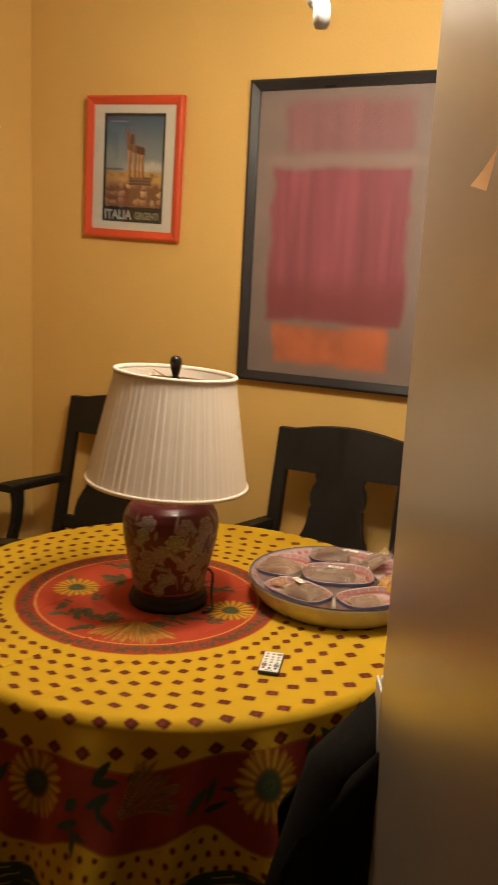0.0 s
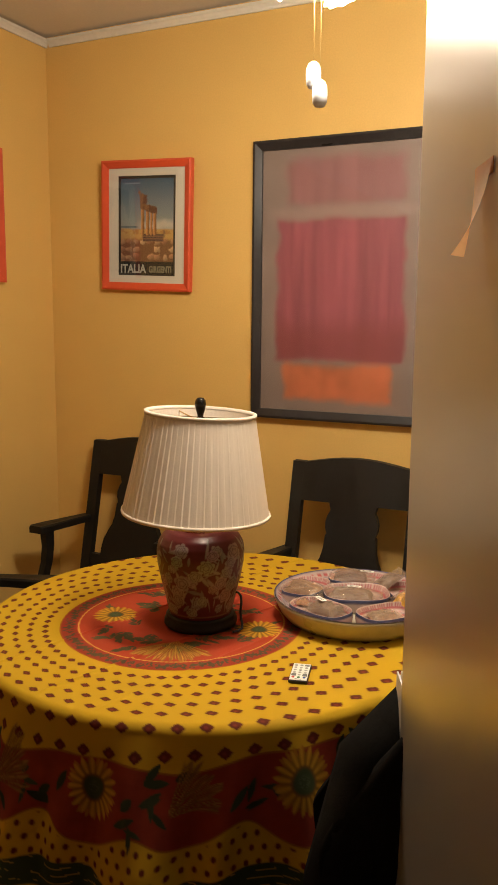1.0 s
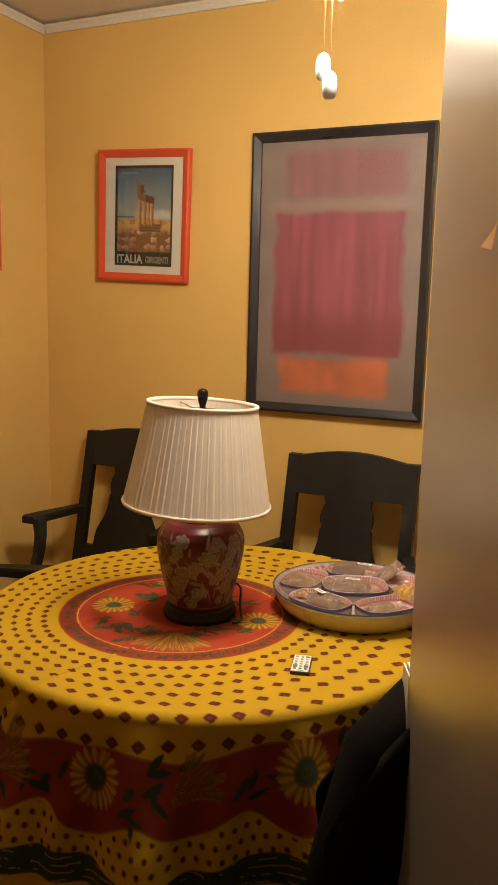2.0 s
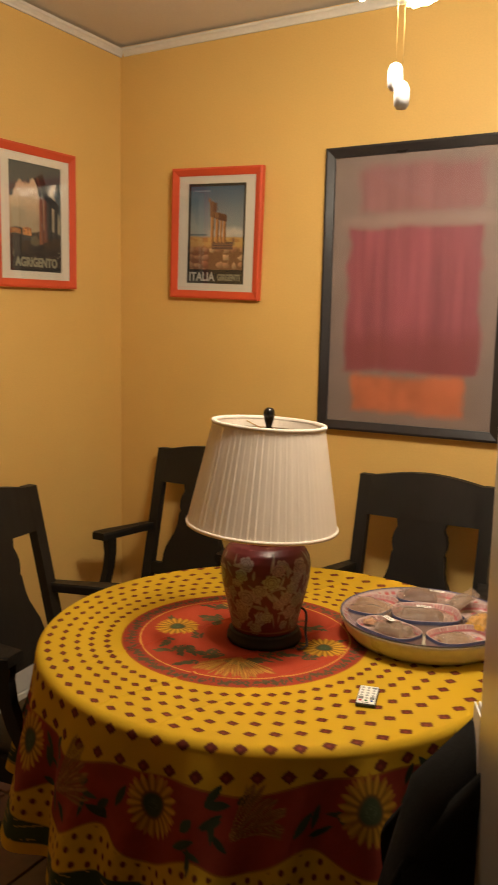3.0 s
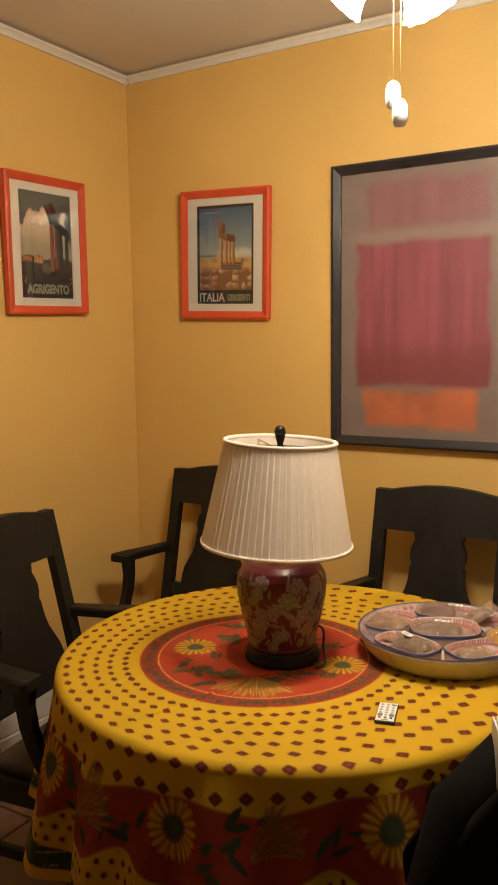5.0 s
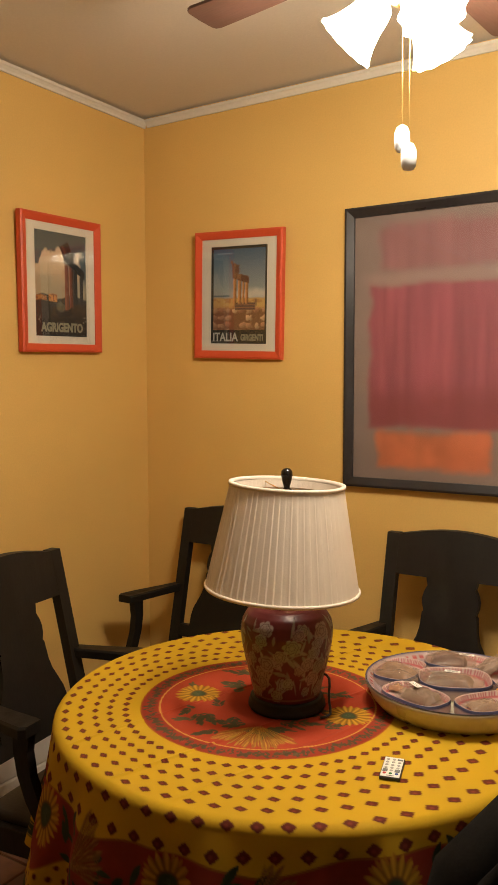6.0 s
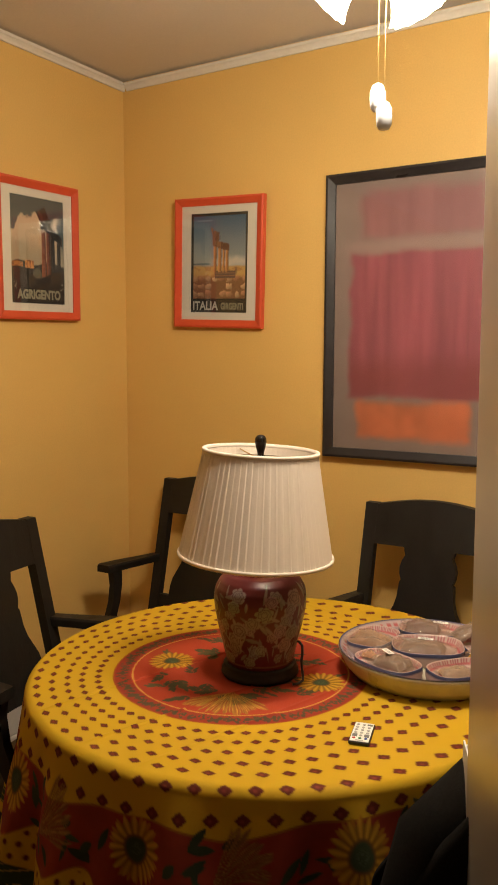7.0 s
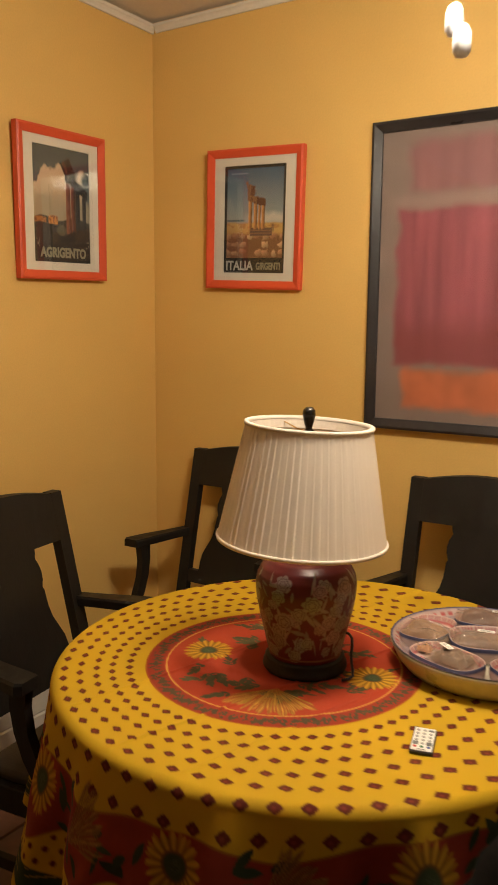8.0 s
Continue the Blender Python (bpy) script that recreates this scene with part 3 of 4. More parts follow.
def paint_cloth(x, y):
    """The cloth's print: x and y in metres from the middle of the flat cloth."""
    r, a = np.hypot(x, y), np.arctan2(y, x)
    YEL, RD, DOT, GRN = (0.685, 0.425, 0.018), (0.42, 0.036, 0.016), (0.150, 0.026, 0.012), (0.045, 0.070, 0.030)
    col = np.ones(x.shape + (3,)) * np.array(YEL)
    col = lay(col, (0.685, 0.385, 0.014), cloudy(x * 30, y * 30, 6) * 0.35)
    step = 2 * math.pi / 64
    for k, rr in enumerate((0.331, 0.370, 0.411, 0.456, 0.500, 0.552, 0.604)):
        ph = radians(-61.6 if k % 2 == 0 else -58.8)
        d = (a - ph + step / 2) % step - step / 2
        cell = np.floor((a - ph + step / 2) / step)
        jit = np.sin(cell * 12.9 + k * 7.3)
        size = 0.0089 * rr / 0.42 * 0.55 + 0.0048
        p, q = d * rr / size, (r - rr) / (size * 0.86)
        m = soft(1.06 - (np.abs(p) ** 1.2 * 0.74 + np.abs(q) ** 1.2 * 0.80) ** 0.83 - 0.10 * np.abs(np.sin(4 * np.arctan2(q, p) + jit)), 0.22)
        col = lay(col, DOT, m)
        col = lay(col, (0.30, 0.05, 0.03), soft(0.36 - np.hypot(p + 0.15, q - 0.1), 0.3) * 0.7)
    # middle medallion
    col = lay(col, (0.42, 0.10, 0.012), soft(0.2975 - r, 0.002))
    col = lay(col, (0.36, 0.045, 0.022), soft(0.2940 - r, 0.002))
    wv = r - 0.275 - 0.004 * np.sin(a * 30)
    sprig = soft(0.0100 + 0.004 * np.sin(a * 90) - np.abs(wv), 0.004) * (value_noise(a * 70, r * 160, 2) > 0.36)
    col = lay(col, (0.085, 0.078, 0.038), sprig * 0.92)
    col = lay(col, (0.48, 0.060, 0.022), soft(0.2565 - r, 0.002))
    col = lay(col, (0.74, 0.42, 0.08), soft(0.0016 - np.abs(r - 0.2525), 0.0012))
    col = lay(col, (0.40, 0.045, 0.020), cloudy(x * 20, y * 20, 8) * soft(0.25 - r, 0.01) * 0.5)
    rnd = random.Random(5)
    for k in range(46):
        an, rad = k * 2.399 + rnd.uniform(-0.2, 0.2), rnd.uniform(0.080, 0.200)
        head = an + rnd.choice((-1, 1)) * rnd.uniform(0.5, 1.5)
        tone = rnd.uniform(0.75, 1.25)
        for q in range(9):
            along = 0.010 * (q // 2)
            bx, by = rad * math.cos(an) + along * math.cos(head), rad * math.sin(an) + along * math.sin(head)
            col = leaf(col, x, y, bx, by, head + (0.75 if q % 2 else -0.75) * (1 - 0.12 * q) + rnd.uniform(-0.2, 0.2), rnd.uniform(0.014, 0.030),
                       rnd.uniform(0.0028, 0.0060), (0.095 * tone, 0.088 * tone, 0.036 * tone))
    for cx, cy, an in ((0.055, -0.125, -1.22), (-0.06, 0.13, 1.9)):
        col = sheaf(col, x, y, cx, cy, an, 0.104, 1.05, 3, (0.58, 0.30, 0.045))
    col = sunflower(col, x, y, -0.170, -0.043, 0.056, 1, 0.30)
    col = sunflower(col, x, y, 0.197, 0.028, 0.056, 2, 0.30)
    col = sunflower(col, x, y, -0.05, 0.19, 0.046, 3, 0.30)
    # hanging border: a wavy red band between yellow ones
    lo = 0.626 + 0.011 * np.cos(9 * (a - radians(-64))) + 0.004 * np.cos(18 * a + 1)
    hi = 0.762 + 0.022 * np.cos(18 * (a - radians(-64))) + 0.006 * np.cos(9 * a)
    band = soft(r - lo, 0.002) * soft(hi - r, 0.002)
    col = lay(col, (0.36, 0.13, 0.012), soft(r - lo + 0.004, 0.002) * soft(hi + 0.004 - r, 0.002))
    col = lay(col, (0.36, 0.050, 0.022), band)
    col = lay(col, (0.24, 0.034, 0.019), band * cloudy(a * 16, r * 30, 12) * 0.8)
    small = soft(r - hi - 0.010, 0.004) * soft(0.832 - r, 0.004)
    sx, sy = a * 0.8 / 0.0330, r / 0.0270
    off = np.floor(sy) % 2 * 0.5
    px, py = (sx + off) % 1 - 0.5, sy % 1 - 0.5
    col = lay(col, DOT, small * soft(0.20 - np.hypot(px, py * 0.85), 0.10))
    fl = 0.840 + 0.012 * np.cos(9 * (a - radians(-70)))
    green = soft(r - fl, 0.003) * soft(0.890 - r, 0.003)
    col = lay(col, GRN, green)
    col = lay(col, (0.42, 0.27, 0.06), green * (np.sin(r * 420 + 6 * np.sin(a * 9)) > 0.86) * (cloudy(a * 22, r * 60, 3) > 0.5))
    for k in range(9):
        an = radians(-82 + 40 * k)
        ca, sa = math.cos(an), math.sin(an)
        pick = random.Random(40 + k % 3)
        for q in range(16):
            da, rad = pick.choice((-1, 1)) * pick.uniform(0.085, 0.30), pick.uniform(0.645, 0.745)
            tone = pick.uniform(0.7, 1.25)
            col = leaf(col, x, y, rad * math.cos(an + da), rad * math.sin(an + da), an + pick.uniform(-3.1, 3.1), pick.uniform(0.030, 0.062),
                       pick.uniform(0.005, 0.011), (0.050 * tone, 0.066 * tone, 0.032 * tone))
        for tw, ln in ((-1.35, 0.052), (-0.55, 0.050)):
            bx, by = 0.652 * math.cos(an + 0.19), 0.652 * math.sin(an + 0.19)
            col = leaf(col, x, y, bx, by, an + math.pi + tw, ln, 0.0085, (0.042, 0.060, 0.026))
        col = sheaf(col, x, y, 0.716 * math.cos(an + 0.26), 0.716 * math.sin(an + 0.26), an + 2.5, 0.125, 0.55, k % 3 + 1, (0.36, 0.18, 0.045))
        col = sunflower(col, x, y, 0.676 * ca, 0.676 * sa, 0.064, k, 0.38, 0.85)
    return col


def cloth_mesh():
    na, ns = 1300, 400
    ang = np.linspace(0, 2 * np.pi, na, endpoint=False)
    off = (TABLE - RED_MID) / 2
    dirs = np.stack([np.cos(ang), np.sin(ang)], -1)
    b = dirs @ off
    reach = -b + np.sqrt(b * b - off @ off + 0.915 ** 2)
    s = np.linspace(0.0008, 1, ns)[:, None] * reach[None, :]
    A = np.broadcast_to(ang, s.shape)
    flat = TABLE + s[..., None] * dirs[None]
    rc = 0.020
    flat_end = R_TABLE - rc
    bend = np.clip((s - flat_end) / rc, 0, np.pi / 2)
    drop = np.clip(s - flat_end - rc * np.pi / 2, 0, None)
    # ridges where the slack gathers and flares out, at these bearings (degrees), with broad hollows between
    ridge = np.zeros_like(s)
    for bearing, wide in ((-45, 4.5), (-75, 8), (-101, 6), (-127, 7), (-152, 6), (-178, 7), (155, 6), (128, 7), (101, 6), (74, 7), (47, 6), (20, 7), (-12, 6)):
        gap = (np.degrees(A) - bearing + 180) % 360 - 180
        ridge = np.maximum(ridge, np.exp(-(gap / wide) ** 2))
    fade = np.clip(drop / 0.24, 0, 1)
    out = drop * (0.080 + 0.180 * ridge) + 0.012 * fade * np.sin(23 * A + 0.4) + 0.007 * fade * np.sin(37 * A + 4 * fade)
    rad = np.minimum(s, flat_end) + rc * np.sin(bend) + np.maximum(out, -0.004)
    z = TOP - rc * (1 - np.cos(bend)) - drop * np.sqrt(1 - 0.15 ** 2)
    px, py = flat[..., 0], flat[..., 1]
    onto = np.clip((R_TABLE - 0.01 - s) / 0.04, 0, 1)
    # ironed-in folds and slack of the cloth on the table
    for nx, ny, c, hgt, w in ((-0.960, 0.279, 1.328, 0.0028, 0.0042), (-0.948, 0.318, 1.188, 0.0032, 0.0042), (-0.955, 0.296, 1.02, 0.0016, 0.005), (0.29, 0.957, 2.08, 0.0010, 0.006)):
        z = z + hgt * np.exp(-((px * nx + py * ny - c) / w) ** 2) * onto
    z = z + onto * 0.0012 * (cloudy(px * 9, py * 9, 2) - 0.5)
    pos = np.stack([TABLE[0] + rad * np.cos(A), TABLE[1] + rad * np.sin(A), z], -1)
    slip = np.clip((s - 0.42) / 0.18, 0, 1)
    slip = (0.5 * slip * slip * (3 - 2 * slip))[..., None]      # print warped: its middle slides halfway to the table's middle towards the hem
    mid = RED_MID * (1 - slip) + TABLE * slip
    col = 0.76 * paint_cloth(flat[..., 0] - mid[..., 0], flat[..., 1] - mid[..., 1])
    return grid_mesh("tablecloth", pos, CLOTH, col, wrap=True)


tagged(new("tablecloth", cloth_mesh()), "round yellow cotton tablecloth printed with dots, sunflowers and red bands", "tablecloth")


# ---- the table lamp ----
def table_lamp():
    lamp = thing("table_lamp", pose(-0.674, 1.893, TOP + 0.001, 0, 0, 0), "unlit crimson flowered ceramic lamp with a white pleated shade", "table lamp")
    part("stand", lathe([(0, 0), (0.086, 0), (0.090, 0.006), (0.089, 0.014), (0.083, 0.020), (0.085, 0.026), (0.081, 0.031), (0, 0.031)], 56), EBONY, lamp, "round black wooden stand", True)
    prof = np.array([(0.076, 0.031), (0.079, 0.045), (0.088, 0.085), (0.098, 0.125), (0.1045, 0.160), (0.106, 0.185), (0.103, 0.207), (0.094, 0.224), (0.078, 0.236), (0.058, 0.241), (0.02, 0.242)])
    t = np.linspace(0, len(prof) - 1, 150)
    rr, zz = np.interp(t, range(len(prof)), prof[:, 0]), np.interp(t, range(len(prof)), prof[:, 1])
    k = np.ones(7) / 7
    rr[4:-4], zz[4:-4] = np.convolve(rr, k, "same")[4:-4], np.convolve(zz, k, "same")[4:-4]
    ang = np.linspace(0, 2 * np.pi, 420, endpoint=False)
    A, Z = np.meshgrid(ang, zz)
    R = np.broadcast_to(rr[:, None], A.shape)
    x, y = A * 0.105, Z
    col = np.ones(A.shape + (3,)) * np.array((0.092, 0.010, 0.012))
    col = lay(col, (0.085, 0.010, 0.012), cloudy(x * 60, y * 60, 4) * 0.6)
    grey = (0.265, 0.222, 0.180)
    rnd = random.Random(11)
    for i in range(240):                   # stems and narrow leaves
        cx, cy, an = rnd.uniform(0, 0.66), rnd.uniform(0.045, 0.205), rnd.uniform(0, 6.28)
        tone = rnd.uniform(0.6, 0.95)
        col = leaf(col, x, y, cx, cy, an, rnd.uniform(0.016, 0.045), rnd.uniform(0.0015, 0.0050), tuple(tone * c for c in grey))
    for i in range(76):                    # peonies in rings of scalloped petals
        cx, cy = (i * 0.0174 + rnd.uniform(-0.008, 0.008)) % 0.66, 0.050 + 0.160 * ((i * 0.618 + rnd.uniform(-0.08, 0.08)) % 1)
        dx = (x - cx + 0.33) % 0.66 - 0.33
        size, n = rnd.uniform(0.012, 0.024), rnd.choice((5, 6, 7))
        rad, an = np.hypot(dx, (y - cy) * 1.15) / size, np.arctan2(y - cy, dx)
        edge = 0.72 + 0.28 * np.abs(np.sin(an * n / 2 + i)) ** 0.6 + 0.30 * (cloudy(x * 130, y * 130, i) - 0.5)
        col = lay(col, tuple(rnd.uniform(0.8, 1.1) * c for c in grey), soft(edge - rad, 0.10) * 0.9)
        for ring in (0.36, 0.68):
            line = np.abs(rad - ring * edge * (0.85 + 0.30 * np.abs(np.sin(an * n / 2 + i + 2 * ring))))
            col = lay(col, (0.075, 0.030, 0.028), soft(0.055 - line, 0.05) * soft(edge - rad, 0.1) * 0.75)
    col = lay(col, (0.16, 0.07, 0.04), soft(0.002 - np.abs(Z - 0.040), 0.002))
    bulge = 0.0007 * (col[..., 1] > 0.06)
    pos = np.stack([(R + bulge) * np.cos(A), (R + bulge) * np.sin(A), Z], -1)
    part("vase_body", grid_mesh("vase_body", pos, VASE, col, wrap=True), None, lamp, "crimson ceramic body with grey flowers")
    part("neck_cap", lathe([(0, 0.240), (0.060, 0.240), (0.058, 0.247), (0.030, 0.252), (0.014, 0.262), (0.014, 0.300), (0, 0.300)], 40), BRASS, lamp, "brass neck cap", True)
    part("bulb", lathe([(0, 0.300), (0.013, 0.300), (0.015, 0.325), (0.029, 0.36), (0.030, 0.378), (0.02, 0.400), (0, 0.408)], 24), PLASTIC, lamp, "unlit white bulb", True)
    for sgn in (-1, 1):
        part("harp", sweep([(sgn * 0.016, 0, 0.262), (sgn * 0.050, 0, 0.31), (sgn * 0.052, 0, 0.40), (sgn * 0.02, 0, 0.49), (0, 0, 0.500)], 0.0022, 6), BRASS, lamp)
    z0, z1, r0, r1 = 0.279, 0.518, 0.176, 0.1300
    n = 1440
    ang = np.linspace(0, 2 * np.pi, n, endpoint=False)
    v = np.linspace(0, 1, 16)[:, None]
    pl = ang * 66 / (2 * np.pi) % 1
    saw = np.where(pl < 0.80, pl / 0.80, (1 - pl) / 0.20)
    irregular = 0.15 + 1.3 * value_noise(ang * 11, ang * 0, 7)
    rad = r0 + (r1 - r0) * v + 0.0017 * (saw * irregular)[None] * (0.6 + 0.4 * (1 - v))
    pos = np.stack([rad * np.cos(ang), rad * np.sin(ang), np.broadcast_to(z0 + (z1 - z0) * v, rad.shape)], -1)
    sh = part("shade", grid_mesh("shade", pos, SHADE, None, wrap=True, smooth=False), None, lamp, "white pleated fabric shade")
    hang = Vector((0, 0, 0.503))           # the shade sits askew on its harp
    sh.matrix_local = Matrix.Translation(hang) @ Matrix.Rotation(radians(-2.8), 4, Vector((0.478, -0.878, 0))) @ Matrix.Translation(-hang)
    part("lining", lathe([(r0 - 0.004, z0), (r1 - 0.004, z1)], 72), SHADE, sh)
    for r, z in ((r0, z0), (r1, z1)):
        part("trim", lathe([(r - 0.005, z - 0.003), (r + 0.0030, z - 0.004), (r + 0.0045, z), (r + 0.0038, z + 0.004), (r - 0.005, z + 0.004), (r - 0.005, z - 0.003)], 96), SHADE, sh, "folded fabric binding", True)
    part("inner_band", lathe([(r1 - 0.007, z1 - 0.004), (r1 - 0.010, z1 - 0.022), (r1 - 0.006, z1 - 0.024)], 60), SHADE, sh)
    for k in range(3):
        a = radians(25 + 120 * k)
        part("spider_arm", sweep([(0, 0, 0.503), (0.06 * math.cos(a), 0.06 * math.sin(a), 0.503), (0.124 * math.cos(a), 0.124 * math.sin(a), 0.509)], 0.0016, 6), BRASS, sh)
    part("finial", lathe([(0, 0.500), (0.011, 0.500), (0.012, 0.506), (0.007, 0.510), (0.0075, 0.515), (0.011, 0.527), (0.0135, 0.539), (0.0125, 0.548), (0.008, 0.554), (0, 0.556)], 24), BLACK, lamp, "black lacquered finial", True)
    part("cord", sweep([(0.080, 0.020, 0.085), (0.092, 0.022, 0.083), (0.100, 0.020, 0.076), (0.103, 0.016, 0.062), (0.104, 0.010, 0.046), (0.108, 0.004, 0.030), (0.114, -0.002, 0.017), (0.118, -0.010, 0.008), (0.114, -0.022, 0.005), (0.104, -0.032, 0.004)], 0.0030, 8), DARKPLASTIC, lamp, "thin black power cord", True)
    return lamp


table_lamp()


# ---- dining chairs ----
def lean(z):
    return 0.125 * (z - 0.45) / 0.56 if z > 0.45 else 0.06 * (0.45 - z) / 0.45


def leaned(bm, y=0.0):
    for v in bm.verts:
        v.co.y += lean(v.co.z) + y
    return bm


def dining_chair(m, label):
    """A dark armchair with a shaped splat; faces -y, origin on the floor under the back."""
    ch = thing("dining_chair", m, label, "chair", "armchairs round the table")
    crest = [(-0.1922, 0.880), (0.1922, 0.880), (0.1922, 1.011)]
    crest += [(0.1922 - 0.3844 * k / 12, 1.011 + 0.024 * math.sin(math.pi * k / 12)) for k in range(1, 12)] + [(-0.1922, 1.011)]
    part("top_rail", leaned(prism(crest, 0.030)), WOOD, ch)
    half = [(0.884, 0.086), (0.868, 0.083), (0.855, 0.079), (0.835, 0.089), (0.815, 0.094), (0.795, 0.093), (0.775, 0.086), (0.768, 0.091),
            (0.72, 0.095), (0.69, 0.103), (0.66, 0.119), (0.63, 0.135), (0.60, 0.142), (0.556, 0.145)]
    outline = [(w, z) for z, w in half] + [(-w, z) for z, w in half[::-1]]
    part("splat", leaned(prism(outline, 0.026)), WOOD, ch)
    part("lower_rail", leaned(box((0.40, 0.024, 0.046), (0, 0, 0.537), 0.003)), WOOD, ch)
    for sx in (-1, 1):
        bm = bmesh.new()
        for z0, z1 in ((0, 0.22), (0.22, 0.45), (0.45, 0.70), (0.70, 0.885), (0.885, 1.013)):
            q = [[bm.verts.new((sx * 0.2135 + dx * 0.0215, dy * 0.0155 + lean(z), z)) for dx, dy in ((-1, -1), (1, -1), (1, 1), (-1, 1))] for z in (z0, z1)]
            for k in range(4):
                bm.faces.new((q[0][k], q[0][(k + 1) % 4], q[1][(k + 1) % 4], q[1][k]))
            if z0 == 0:
                bm.faces.new(q[0][::-1])
            if z1 > 1:
                bm.faces.new(q[1])
        bmesh.ops.remove_doubles(bm, verts=bm.verts[:], dist=1e-5)
        part("back_post", bm, WOOD, ch)
        arm = bmesh.new()
        pts = [(0.225, 0.065, 0.022), (0.245, -0.02, 0.025), (0.272, -0.135, 0.034), (0.283, -0.200, 0.037), (0.281, -0.216, 0.029)]
        rings = []
        for cx, cy, hw in pts:
            rings.append([arm.verts.new((sx * (cx + dx * hw), cy, 0.700 + dz)) for dx, dz in ((-1, -0.014), (1, -0.014), (1, 0.008), (0.85, 0.014), (-0.85, 0.014), (-1, 0.008))])
        for a, b in zip(rings, rings[1:]):
            for k in range(6):
                arm.faces.new((a[k], a[(k + 1) % 6], b[(k + 1) % 6], b[k]))
        arm.faces.new(rings[0])
        arm.faces.new(rings[-1])
        part("arm", arm, WOOD, ch)
        sup = bmesh.new()
        rings = []
        for y, z, hw in ((-0.170, 0.690, 0.026), (-0.166, 0.63, 0.022), (-0.176, 0.57, 0.021), (-0.200, 0.51, 0.022), (-0.238, 0.45, 0.024), (-0.246, 0.37, 0.024)):
            rings.append([sup.verts.new((sx * 0.262 + dx * 0.013, y + dy * hw, z)) for dx, dy in ((-1, -1), (1, -1), (1, 1), (-1, 1))])
        for a, b in zip(rings, rings[1:]):
            for k in range(4):
                sup.faces.new((a[k], a[(k + 1) % 4], b[(k + 1) % 4], b[k]))
        sup.faces.new(rings[0])
        sup.faces.new(rings[-1])
        part("arm_support", sup, WOOD, ch)
        part("front_leg", box((0.042, 0.042, 0.38), (sx * 0.225, -0.41, 0.19), 0.004), WOOD, ch)
        part("side_rail", box((0.024, 0.40, 0.065), (sx * 0.232, -0.21, 0.372), 0.003), WOOD, ch)
        part("stretcher", box((0.022, 0.40, 0.03), (sx * 0.222, -0.19, 0.19), 0.003), WOOD, ch)
    part("front_rail", box((0.42, 0.024, 0.065), (0, -0.415, 0.372), 0.003), WOOD, ch)
    part("back_rail", box((0.39, 0.024, 0.065), (0, 0.004, 0.372), 0.003), WOOD, ch)
    part("seat", box((0.440, 0.405, 0.032), (0, -0.195, 0.412), 0.012, segments=3), SEAT, ch, "dark brown leather seat pad", True)
    return ch


dining_chair(pose(-0.600, 2.755, 0, 0, 0, 0), "black stained wooden armchair with shaped splat against wall")
dining_chair(pose(-1.523, 2.830, 0, 0, 0, 0), "black stained wooden armchair in the room's corner")
dining_chair(pose(-1.449, 1.853, 0, 0, 0, 97), "black stained wooden armchair pushed up to the table")


# ---- the chair by the fridge, with a jacket over its back ----
SIDE = 24.0                                # the fridge stands turned by this much
EDGE = Vector((-0.043, 1.400, 0))          # its corner
ALONG = Vector((math.sin(radians(SIDE)), -math.cos(radians(SIDE)), 0))   # along the side, away from the table
OUT = Vector((math.cos(radians(SIDE)), math.sin(radians(SIDE)), 0))      # along the front


